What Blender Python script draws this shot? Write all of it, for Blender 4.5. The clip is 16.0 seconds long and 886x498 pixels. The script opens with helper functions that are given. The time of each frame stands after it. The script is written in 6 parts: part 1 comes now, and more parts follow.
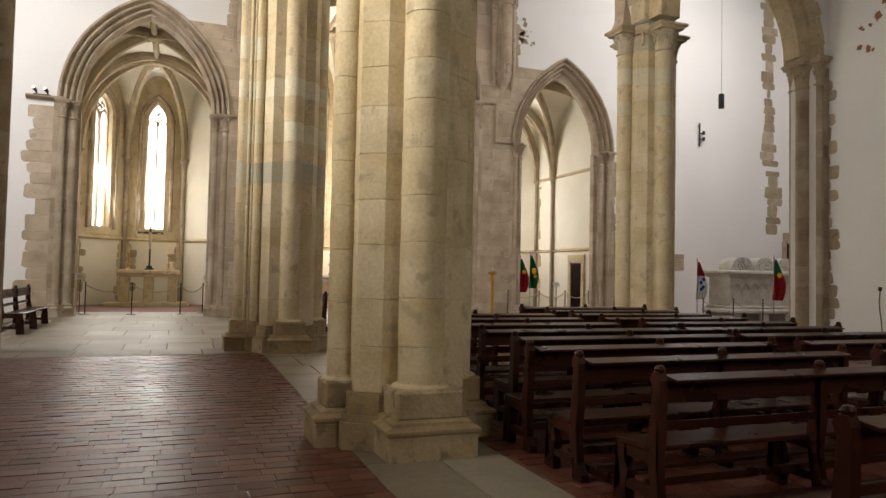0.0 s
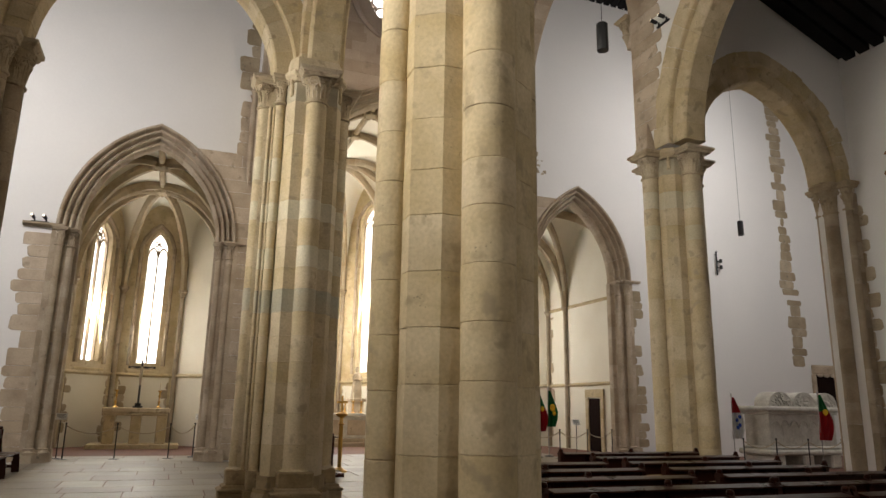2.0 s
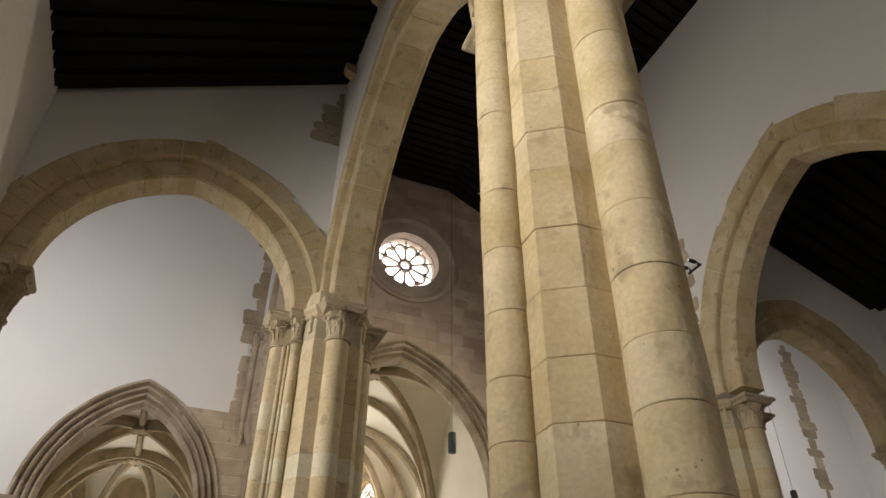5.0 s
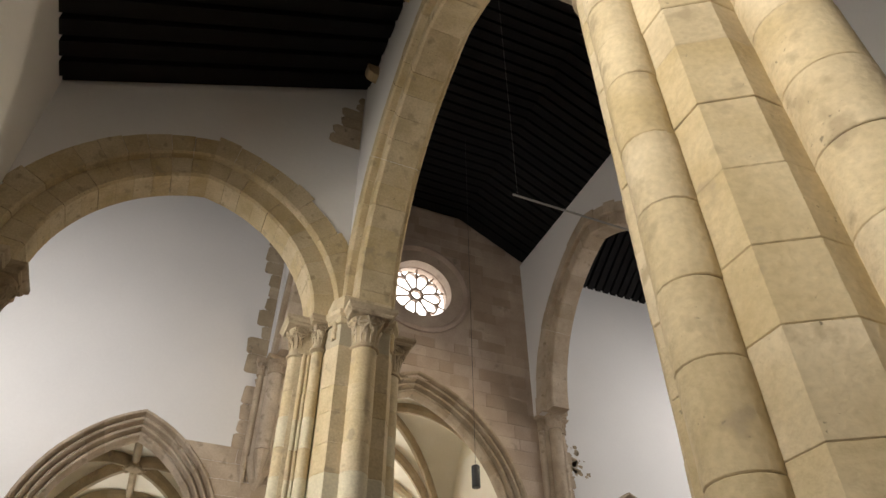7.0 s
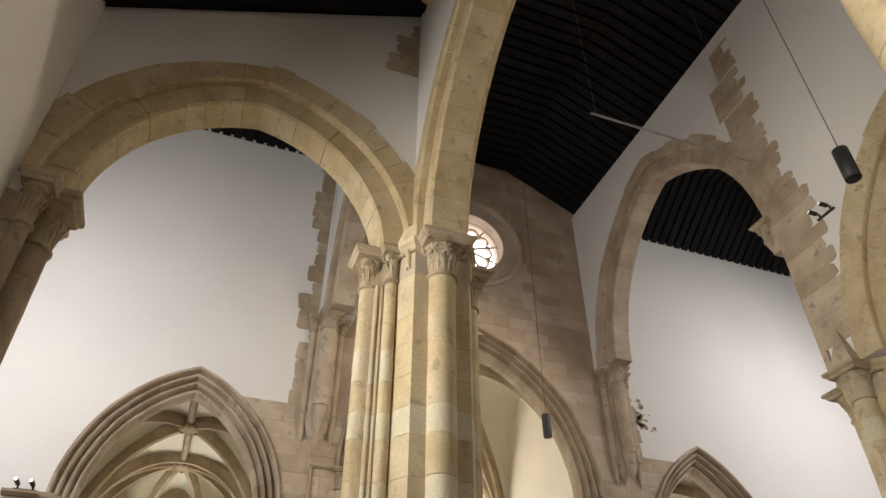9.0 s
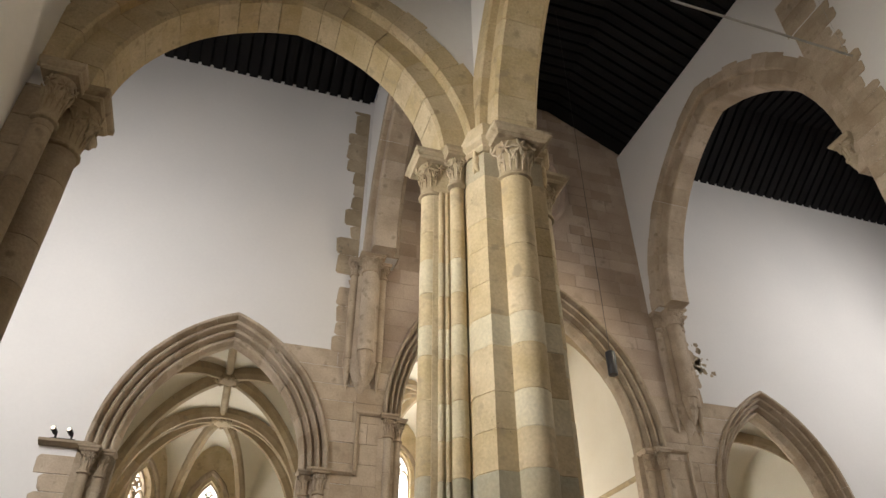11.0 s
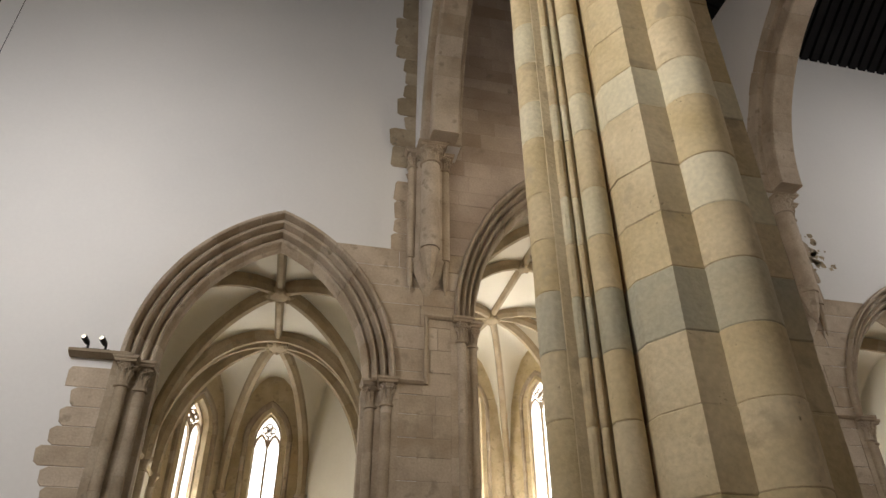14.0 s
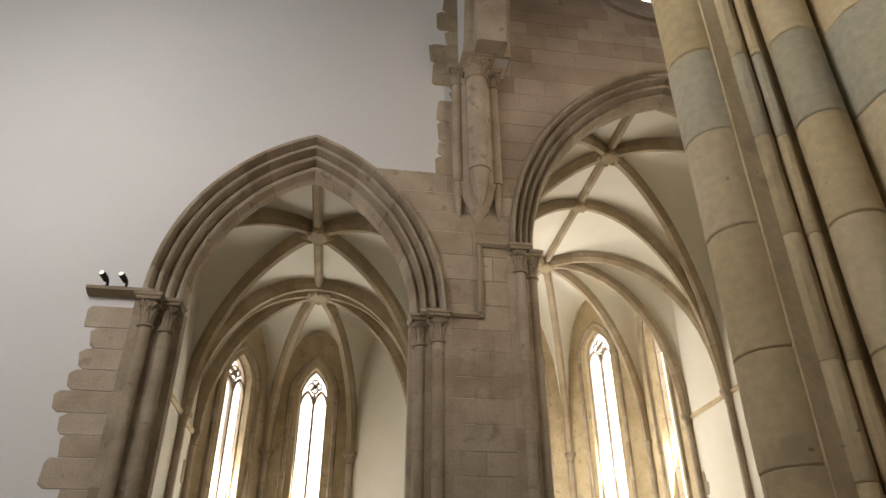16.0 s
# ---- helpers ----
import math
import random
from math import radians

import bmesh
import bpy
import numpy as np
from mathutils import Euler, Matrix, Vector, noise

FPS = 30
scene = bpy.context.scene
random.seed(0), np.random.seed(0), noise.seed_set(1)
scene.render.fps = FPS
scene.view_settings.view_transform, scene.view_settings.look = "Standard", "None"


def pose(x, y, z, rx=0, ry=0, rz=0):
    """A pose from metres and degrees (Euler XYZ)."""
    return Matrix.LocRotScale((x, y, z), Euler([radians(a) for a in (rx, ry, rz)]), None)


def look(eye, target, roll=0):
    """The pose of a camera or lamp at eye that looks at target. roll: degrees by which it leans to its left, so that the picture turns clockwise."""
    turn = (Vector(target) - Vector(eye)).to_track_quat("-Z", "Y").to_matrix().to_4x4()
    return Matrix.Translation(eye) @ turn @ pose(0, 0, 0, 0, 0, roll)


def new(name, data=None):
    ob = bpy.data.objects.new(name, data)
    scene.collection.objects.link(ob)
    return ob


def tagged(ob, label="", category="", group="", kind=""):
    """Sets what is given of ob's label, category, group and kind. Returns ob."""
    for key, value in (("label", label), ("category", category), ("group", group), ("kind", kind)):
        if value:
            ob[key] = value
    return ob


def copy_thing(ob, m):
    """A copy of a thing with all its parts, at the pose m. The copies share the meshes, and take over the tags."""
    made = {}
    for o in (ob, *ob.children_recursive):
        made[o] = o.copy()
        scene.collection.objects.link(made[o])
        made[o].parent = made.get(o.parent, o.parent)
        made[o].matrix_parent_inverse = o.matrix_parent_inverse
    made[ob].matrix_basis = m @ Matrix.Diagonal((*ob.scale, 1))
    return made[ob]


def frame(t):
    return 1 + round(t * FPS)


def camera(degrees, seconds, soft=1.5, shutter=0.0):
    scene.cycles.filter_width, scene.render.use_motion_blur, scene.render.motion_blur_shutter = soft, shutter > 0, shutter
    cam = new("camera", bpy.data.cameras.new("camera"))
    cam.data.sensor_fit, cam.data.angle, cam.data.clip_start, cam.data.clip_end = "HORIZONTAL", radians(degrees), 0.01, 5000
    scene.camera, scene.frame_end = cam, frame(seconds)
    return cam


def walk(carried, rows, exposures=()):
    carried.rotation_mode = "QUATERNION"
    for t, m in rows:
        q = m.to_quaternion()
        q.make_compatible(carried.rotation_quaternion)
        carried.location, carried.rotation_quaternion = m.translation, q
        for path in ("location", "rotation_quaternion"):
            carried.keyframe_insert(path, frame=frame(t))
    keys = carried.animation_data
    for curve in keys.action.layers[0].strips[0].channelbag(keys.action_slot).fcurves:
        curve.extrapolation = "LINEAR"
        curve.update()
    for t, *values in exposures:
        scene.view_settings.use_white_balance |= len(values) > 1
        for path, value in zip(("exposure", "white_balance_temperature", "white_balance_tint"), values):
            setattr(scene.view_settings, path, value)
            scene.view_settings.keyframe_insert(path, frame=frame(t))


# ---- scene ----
cam = camera(65.5, 16.0)
METRES, EYE, TILT, LEAN, TURN = 12.3, 1.6, 0.0, 0.0, -20.9
ROWS = [
    (0.0, 0.0, 0.0, 0.0, -0.04, 2.16, -1.18),
    (0.5, -0.0112, 0.0242, 0.0038, -0.09, 3.44, -1.2),
    (1.0, -0.023, 0.048, 0.0053, -0.5, 6.28, -1.15),
    (1.5, -0.0325, 0.075, 0.0071, -0.49, 9.94, -1.06),
    (2.0, -0.0441, 0.1005, 0.0076, -0.35, 13.11, -0.96),
    (2.5, -0.061, 0.1247, 0.0093, -0.64, 16.06, -0.92),
    (3.0, -0.0716, 0.157, 0.0088, -0.96, 18.69, -0.78),
    (3.5, -0.0796, 0.1846, 0.0126, -0.8, 21.8, -0.6),
    (4.0, -0.0943, 0.2074, 0.0153, -0.6, 25.23, -0.67),
    (4.5, -0.1074, 0.2247, 0.0168, -1.07, 30.29, -0.53),
    (5.0, -0.1172, 0.2491, 0.0187, -1.55, 35.82, -0.31),
    (7.5, -0.1841, 0.3811, 0.0132, -1.99, 40.21, -0.06),
    (8.0, -0.1994, 0.4018, 0.0113, -1.58, 39.66, -0.11),
    (8.5, -0.2141, 0.4296, 0.0103, -0.99, 38.92, -0.08),
    (9.0, -0.2274, 0.4533, 0.01, 0.89, 38.2, -0.11),
    (11.5, -0.2957, 0.5963, 0.0065, 3.56, 35.26, 0.06),
    (12.0, -0.3019, 0.6328, 0.0072, 4.46, 34.58, 0.14),
    (12.5, -0.309, 0.6683, 0.0053, 5.57, 34.05, 0.14),
    (13.0, -0.318, 0.7035, 0.0055, 5.95, 33.49, 0.13),
    (13.5, -0.3267, 0.7429, 0.0086, 6.83, 32.87, 0.14),
    (14.0, -0.3358, 0.7797, 0.0058, 8.28, 32.39, 0.14),
    (14.5, -0.3454, 0.8132, 0.0051, 8.78, 31.81, 0.18),
    (15.0, -0.3504, 0.8527, 0.0074, 10.49, 31.21, 0.21),
    (15.5, -0.3594, 0.8866, 0.0058, 12.01, 30.69, 0.2),
    (16.0, -0.3711, 0.9164, 0.0073, 12.49, 30.14, 0.14),
]
walk(cam, [(t, pose(0, 0, EYE, TILT, LEAN, TURN) @ pose(METRES * x, METRES * y, METRES * z, 90 + pitch, roll, yaw)) for t, x, y, z, yaw, pitch, roll in ROWS],
     exposures=[(0.0, 0.55), (1.5, 0.22), (3.0, 0.0), (5.0, -0.1), (7.5, 0.25), (9.0, 0.35), (11.5, 0.15), (13.0, -0.05), (16.0, -0.3)])

# ---- light ----
world = bpy.data.worlds.new("world")
scene.world = world
world.use_nodes = True
wn = world.node_tree
sky = wn.nodes.new("ShaderNodeTexSky")
sky.sky_type, sky.sun_disc = "NISHITA", False
sky.sun_elevation, sky.sun_rotation = radians(38), radians(200)
wn.nodes["Background"].inputs["Strength"].default_value = 0.12
wn.links.new(sky.outputs[0], wn.nodes["Background"].inputs["Color"])


def area(name, at, target, sx, sy, power, colour):
    data = bpy.data.lights.new(name, "AREA")
    data.shape, data.size, data.size_y, data.energy, data.color = "RECTANGLE", sx, sy, power, colour
    ob = new(name, data)
    ob.matrix_basis = look(at, target)
    return ob


def spot(name, at, target, power, colour, degrees=90, size=0.06):
    data = bpy.data.lights.new(name, "SPOT")
    data.energy, data.color, data.spot_size, data.spot_blend, data.shadow_soft_size = power, colour, radians(degrees), 0.8, size
    ob = new(name, data)
    ob.matrix_basis = look(at, target)
    return ob


DAY = (1.0, 0.955, 0.92)
WARM = (1.0, 0.84, 0.62)
SOFT = (1.0, 0.935, 0.835)
WINDOW_MAIN, WINDOW_SIDE = 370, 220
# added fill lamps in place of unseen west and transept windows; walls stay closed
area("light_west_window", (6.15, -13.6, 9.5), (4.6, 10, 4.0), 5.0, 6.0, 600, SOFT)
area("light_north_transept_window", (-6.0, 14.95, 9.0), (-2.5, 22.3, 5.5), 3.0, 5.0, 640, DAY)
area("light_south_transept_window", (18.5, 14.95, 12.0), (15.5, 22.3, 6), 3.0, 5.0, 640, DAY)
# fill lamps added on the aisle side to light the piers, no window modelled
for y in (5.2, 12.0):
    area("light_north_aisle_window", (-3.3, y, 6.2), (4, y + 0.3, 6.3), 1.4, 5.0, 165 if y < 8 else 135, SOFT).data.spread = radians(105)
# the lit spotlights on the chapel shelf and on the nave wall
spot("light_shelf_spot", (-3.7, 22.0, 6.62), (2.0, 13.5, 8.5), 520, WARM, 75)
spot("light_nave_wall_spot", (9.7, 13.0, 10.8), (1.5, 11.5, 8.0), 520, WARM, 80)
spot("light_nave_wall_spot", (9.5, 13.5, 10.8), (5.2, 22.3, 9.5), 1300, WARM, 62)

# ---- materials ----
def material(name, colour, rough=0.7, metal=0.0, second=None, scale=3.0, fine=40.0, bump=0.15, spread=0.0, stain=None, stain_at=0.62, island=0.0, grain=0.26, pits=0.0, spec=0.5):
    """A surface with broad patches, fine grain and relief; spread: how far pieces differ in value."""
    m = bpy.data.materials.new(name)
    m.use_nodes = True
    nt = m.node_tree
    b = nt.nodes["Principled BSDF"]
    b.inputs["Roughness"].default_value, b.inputs["Metallic"].default_value = rough, metal
    b.inputs["Specular IOR Level"].default_value = spec
    geo = nt.nodes.new("ShaderNodeNewGeometry")
    co = geo.outputs["Position"]
    n1 = nt.nodes.new("ShaderNodeTexNoise")
    n1.inputs["Scale"].default_value, n1.inputs["Detail"].default_value = scale, 6
    n2 = nt.nodes.new("ShaderNodeTexNoise")
    n2.inputs["Scale"].default_value, n2.inputs["Detail"].default_value = fine, 8
    nt.links.new(co, n1.inputs["Vector"]), nt.links.new(co, n2.inputs["Vector"])
    second = second or tuple(c * 0.8 for c in colour)
    r1 = nt.nodes.new("ShaderNodeValToRGB")
    r1.color_ramp.elements[0].position, r1.color_ramp.elements[1].position = 0.35, 0.65
    r1.color_ramp.elements[0].color, r1.color_ramp.elements[1].color = (*second, 1), (*colour, 1)
    nt.links.new(n1.outputs["Fac"], r1.inputs["Fac"])
    last = r1.outputs["Color"]

    def mix(kind, fac, a, c):
        x = nt.nodes.new("ShaderNodeMix")
        x.data_type, x.blend_type = "RGBA", kind
        for sock, val in ((x.inputs["Factor"], fac), (x.inputs["A"], a), (x.inputs["B"], c)):
            if isinstance(val, bpy.types.NodeSocket):
                nt.links.new(val, sock)
            else:
                sock.default_value = val
        return x.outputs["Result"]

    if spread or island:
        info = nt.nodes.new("ShaderNodeObjectInfo") if spread else geo
        rnd = info.outputs["Random"] if spread else geo.outputs["Random Per Island"]
        mr = nt.nodes.new("ShaderNodeMapRange")
        w = spread or island
        mr.inputs["To Min"].default_value, mr.inputs["To Max"].default_value = 1 - w, 1 + w * 0.6
        nt.links.new(rnd, mr.inputs["Value"])
        hsv = nt.nodes.new("ShaderNodeHueSaturation")
        nt.links.new(last, hsv.inputs["Color"]), nt.links.new(mr.outputs["Result"], hsv.inputs["Value"])
        ms = nt.nodes.new("ShaderNodeMath")
        ms.operation = "MULTIPLY_ADD"
        nt.links.new(rnd, ms.inputs[0])
        ms.inputs[1].default_value, ms.inputs[2].default_value = -0.2, 1.1
        nt.links.new(ms.outputs[0], hsv.inputs["Saturation"])
        last = hsv.outputs["Color"]
    g = nt.nodes.new("ShaderNodeMapRange")
    g.inputs["To Min"].default_value, g.inputs["To Max"].default_value = 1 - grain, 1 + grain * 0.85
    nt.links.new(n2.outputs["Fac"], g.inputs["Value"])
    last = mix("MULTIPLY", 1.0, last, g.outputs["Result"])
    if stain:
        n3 = nt.nodes.new("ShaderNodeTexNoise")
        n3.inputs["Scale"].default_value, n3.inputs["Detail"].default_value = scale * 2.3, 10
        nt.links.new(co, n3.inputs["Vector"])
        r3 = nt.nodes.new("ShaderNodeMapRange")
        r3.inputs["From Min"].default_value, r3.inputs["From Max"].default_value = stain_at, stain_at + 0.1
        nt.links.new(n3.outputs["Fac"], r3.inputs["Value"])
        last = mix("MIX", r3.outputs["Result"], last, (*stain, 1))
    height = n2.outputs["Fac"]
    if pits:
        vo = nt.nodes.new("ShaderNodeTexVoronoi")
        vo.inputs["Scale"].default_value = pits
        warp = nt.nodes.new("ShaderNodeVectorMath")
        warp.operation = "MULTIPLY_ADD"
        warp.inputs[1].default_value = (0.05, 0.05, 0.05)
        nt.links.new(n2.outputs["Color"], warp.inputs[0]), nt.links.new(co, warp.inputs[2])
        nt.links.new(warp.outputs[0], vo.inputs["Vector"])
        keep = nt.nodes.new("ShaderNodeTexNoise")
        keep.inputs["Scale"].default_value, keep.inputs["Detail"].default_value = 5.0, 4
        nt.links.new(co, keep.inputs["Vector"])
        sub = nt.nodes.new("ShaderNodeMath")
        sub.operation = "MULTIPLY_ADD"
        sub.inputs[1].default_value, sub.inputs[2].default_value = -1.1, 0.72
        nt.links.new(keep.outputs["Fac"], sub.inputs[0])
        add = nt.nodes.new("ShaderNodeMath")
        nt.links.new(vo.outputs["Distance"], add.inputs[0]), nt.links.new(sub.outputs[0], add.inputs[1])
        pm = nt.nodes.new("ShaderNodeMapRange")
        pm.inputs["From Min"].default_value, pm.inputs["From Max"].default_value = 0.06, 0.2
        pm.inputs["To Min"].default_value, pm.inputs["To Max"].default_value = 0.0, 1.0
        nt.links.new(add.outputs[0], pm.inputs["Value"])
        last = mix("MIX", pm.outputs["Result"], (*[c * 0.42 for c in colour], 1), last)
        hm = nt.nodes.new("ShaderNodeMath")
        hm.operation = "MULTIPLY_ADD"
        hm.inputs[1].default_value = 1.2
        nt.links.new(pm.outputs["Result"], hm.inputs[0]), nt.links.new(n2.outputs["Fac"], hm.inputs[2])
        height = hm.outputs[0]
    nt.links.new(last, b.inputs["Base Color"])
    rr = nt.nodes.new("ShaderNodeMapRange")
    rr.inputs["To Min"].default_value, rr.inputs["To Max"].default_value = max(0.03, rough - 0.12), min(1, rough + 0.12)
    nt.links.new(n1.outputs["Fac"], rr.inputs["Value"]), nt.links.new(rr.outputs["Result"], b.inputs["Roughness"])
    if bump:
        bp = nt.nodes.new("ShaderNodeBump")
        bp.inputs["Strength"].default_value, bp.inputs["Distance"].default_value = bump, 0.02
        nt.links.new(height, bp.inputs["Height"]), nt.links.new(bp.outputs["Normal"], b.inputs["Normal"])
    return m


STONE = material("warm_limestone", (0.62, 0.515, 0.335), 0.8, second=(0.49, 0.39, 0.225), scale=2.2, fine=30, bump=0.4, spread=0.06, stain=(0.40, 0.32, 0.20), stain_at=0.58, pits=24.0)
STONE_B = material("patched_limestone", (0.63, 0.525, 0.35), 0.78, second=(0.51, 0.41, 0.245), scale=2.0, fine=30, bump=0.35, spread=0.06, stain=(0.42, 0.34, 0.225), stain_at=0.58, pits=20.0)
GREYST = material("grey_green_limestone", (0.44, 0.42, 0.335), 0.8, second=(0.48, 0.42, 0.295), scale=2.0, fine=30, bump=0.3, spread=0.12, stain=(0.42, 0.37, 0.26), stain_at=0.64)
LIGHTST = material("light_limestone", (0.66, 0.60, 0.45), 0.8, second=(0.58, 0.52, 0.37), scale=2.0, fine=30, bump=0.35, spread=0.1, stain=(0.42, 0.36, 0.25), stain_at=0.66)
ASHLAR = material("grey_pink_limestone", (0.47, 0.375, 0.29), 0.82, second=(0.36, 0.275, 0.21), scale=0.9, fine=24, bump=0.4, spread=0.17, stain=(0.27, 0.22, 0.17), stain_at=0.63)
CAPST = material("carved_limestone", (0.53, 0.445, 0.31), 0.82, second=(0.41, 0.33, 0.22), scale=2.4, fine=30, bump=0.35, spread=0.1, stain=(0.28, 0.22, 0.15), stain_at=0.58)
PALE = material("pale_limestone", (0.56, 0.465, 0.35), 0.8, second=(0.43, 0.34, 0.245), scale=1.8, fine=28, bump=0.3, spread=0.14, stain=(0.34, 0.275, 0.20), stain_at=0.60)
DARKST = material("weathered_limestone", (0.45, 0.37, 0.27), 0.85, second=(0.33, 0.26, 0.18), scale=2.0, fine=30, bump=0.35, spread=0.18, stain=(0.25, 0.21, 0.16), stain_at=0.62)
PLINTH = material("stained_base_limestone", (0.43, 0.325, 0.185), 0.85, second=(0.29, 0.21, 0.11), scale=2.6, fine=26, bump=0.6, spread=0.16, stain=(0.22, 0.165, 0.10), stain_at=0.56, pits=16.0)
QUOIN = material("rough_quoin_stone", (0.48, 0.395, 0.275), 0.88, second=(0.37, 0.295, 0.20), scale=2.5, fine=26, bump=0.5, spread=0.22, stain=(0.24, 0.20, 0.15), stain_at=0.62)
RIBST = material("brown_rib_limestone", (0.43, 0.345, 0.23), 0.85, second=(0.33, 0.26, 0.165), scale=2.0, fine=30, bump=0.3, spread=0.16, stain=(0.25, 0.20, 0.14), stain_at=0.62)
RUST = material("bared_red_render", (0.36, 0.17, 0.08), 0.9, second=(0.27, 0.13, 0.07), scale=5, fine=40, bump=0.3)
WHITE = material("white_plaster", (0.83, 0.815, 0.80), 0.9, second=(0.79, 0.78, 0.77), scale=0.35, fine=14, bump=0.05, grain=0.03)
CREAM = material("cream_plaster", (0.78, 0.74, 0.64), 0.9, second=(0.72, 0.67, 0.56), scale=0.6, fine=14, bump=0.06, grain=0.04)
MORTAR = material("lime_mortar", (0.50, 0.44, 0.32), 0.95, scale=3, fine=50, bump=0.2)
BRICK = material("terracotta_floor_brick", (0.20, 0.064, 0.038), 0.40, second=(0.13, 0.044, 0.029), scale=2.0, fine=35, bump=0.12, spec=0.24, spread=0.35, stain=(0.17, 0.095, 0.07), stain_at=0.6)
FLOORJ = material("dark_floor_joint", (0.19, 0.085, 0.058), 0.8, scale=2, fine=40)
SLAB = material("worn_stone_slab", (0.33, 0.285, 0.215), 0.52, second=(0.235, 0.20, 0.145), scale=1.1, fine=22, bump=0.15, spread=0.28, stain=(0.24, 0.22, 0.18), stain_at=0.62)
PEW = material("dark_red_brown_pew_wood", (0.048, 0.013, 0.007), 0.30, second=(0.026, 0.008, 0.005), scale=3, fine=60, bump=0.08, spread=0.25, spec=0.22)
BEAM = material("black_stained_timber", (0.005, 0.004, 0.0045), 0.8, second=(0.0035, 0.003, 0.0035), scale=1.5, fine=30, bump=0.1, island=0.3, spec=0.3)
IRON = material("black_painted_metal", (0.012, 0.012, 0.014), 0.42, metal=0.0, scale=8, fine=90, bump=0.03)
STEEL = material("brushed_steel", (0.45, 0.44, 0.42), 0.4, metal=0.8, scale=8, fine=90, bump=0.03)
GOLD = material("gilded_brass", (0.62, 0.36, 0.09), 0.34, metal=0.9, scale=8, fine=60, bump=0.05)
TOMB = material("white_carved_limestone", (0.66, 0.64, 0.58), 0.8, second=(0.52, 0.50, 0.45), scale=4, fine=18, bump=0.6)
ROPE = material("pale_rope", (0.55, 0.47, 0.34), 0.9, scale=20, fine=120, bump=0.4)
# dark wood of the door; its colour also stands for shade in the niche
DOOR_SHADE = material("door_wood_and_niche_shade", (0.018, 0.008, 0.006), 0.95, scale=4, fine=50, bump=0.1, spec=0.1)
RED = material("red_flag_cloth", (0.42, 0.012, 0.02), 0.85, scale=6, fine=150, bump=0.05)
GREEN = material("green_flag_cloth", (0.008, 0.17, 0.045), 0.85, scale=6, fine=150, bump=0.05)
YELLOW = material("yellow_flag_cloth", (0.75, 0.48, 0.03), 0.85, scale=6, fine=150, bump=0.05)
LINEN = material("white_flag_cloth", (0.75, 0.75, 0.74), 0.85, scale=6, fine=150, bump=0.05)
BLUE = material("blue_flag_cloth", (0.02, 0.06, 0.32), 0.85, scale=6, fine=150, bump=0.05)
WAX = material("ivory_candle_wax", (0.78, 0.70, 0.52), 0.5, scale=9, fine=60, bump=0.02)
PAPER = material("white_sign_card", (0.75, 0.74, 0.70), 0.6, scale=5, fine=60, bump=0.02)
INK = material("grey_sign_ink", (0.12, 0.12, 0.12), 0.6, scale=5, fine=60, bump=0.0)


def glowing(name, colour, strength):
    m = bpy.data.materials.new(name)
    m.use_nodes = True
    b = m.node_tree.nodes["Principled BSDF"]
    b.inputs["Base Color"].default_value = (*colour, 1)
    b.inputs["Emission Color"].default_value = (*colour, 1)
    b.inputs["Emission Strength"].default_value = strength
    return m


SKYGLOW = glowing("bright_overcast_sky", (1.0, 0.99, 0.97), 3.0)
LENS = glowing("lit_lamp_lens", (1.0, 0.9, 0.7), 1.5)
GLASS = bpy.data.materials.new("clear_window_glass")
GLASS.use_nodes = True
gb = GLASS.node_tree.nodes["Principled BSDF"]
gb.inputs["Transmission Weight"].default_value, gb.inputs["Roughness"].default_value, gb.inputs["IOR"].default_value = 1.0, 0.02, 1.1

# ---- builders ----
def mesh(name, bm, mat):
    bmesh.ops.recalc_face_normals(bm, faces=bm.faces[:])
    me = bpy.data.meshes.new(name)
    bm.to_mesh(me)
    bm.free()
    me.materials.append(mat)
    return me


def part(name, bm, mat, parent=None, label="", m=None, smooth=False):
    """Links a bmesh, or a finished mesh, as one object under a thing or a part."""
    me = bm if isinstance(bm, bpy.types.Mesh) else mesh(name, bm, mat)
    if smooth:
        me.shade_smooth()
        me.set_sharp_from_angle(angle=radians(38))
    ob = new(name, me)
    if parent:
        ob.parent = parent
    if m is not None:
        ob.matrix_basis = m
    if label:
        ob["label"] = label
    return ob


def thing(name, m, label, category, group="", kind=""):
    ob = new(name)
    ob.matrix_basis = m
    ob.empty_display_size = 0.2
    return tagged(ob, label, category, group, kind)


def prism(bm, pts, z0, z1):
    """Closed prism on a plan outline."""
    lo = [bm.verts.new((x, y, z0)) for x, y in pts]
    hi = [bm.verts.new((x, y, z1)) for x, y in pts]
    n = len(pts)
    for i in range(n):
        bm.faces.new((lo[i], lo[(i + 1) % n], hi[(i + 1) % n], hi[i]))
    bm.faces.new(lo[::-1]), bm.faces.new(hi)
    return bm


def box(bm, x0, x1, y0, y1, z0, z1, bevel=0.0, m=None):
    v = [bm.verts.new((x, y, z)) for z in (z0, z1) for x, y in ((x0, y0), (x1, y0), (x1, y1), (x0, y1))]
    f = [bm.faces.new([v[i] for i in q]) for q in ((3, 2, 1, 0), (4, 5, 6, 7), (0, 1, 5, 4), (1, 2, 6, 5), (2, 3, 7, 6), (3, 0, 4, 7))]
    if bevel:
        made = bmesh.ops.bevel(bm, geom=list({e for q in f for e in q.edges}), offset=bevel, segments=1, affect="EDGES")
        v = list({q for fc in made["faces"] for q in fc.verts} | {q for q in v if q.is_valid})
    if m is not None:
        bmesh.ops.transform(bm, matrix=m, verts=[q for q in v if q.is_valid])
    return bm


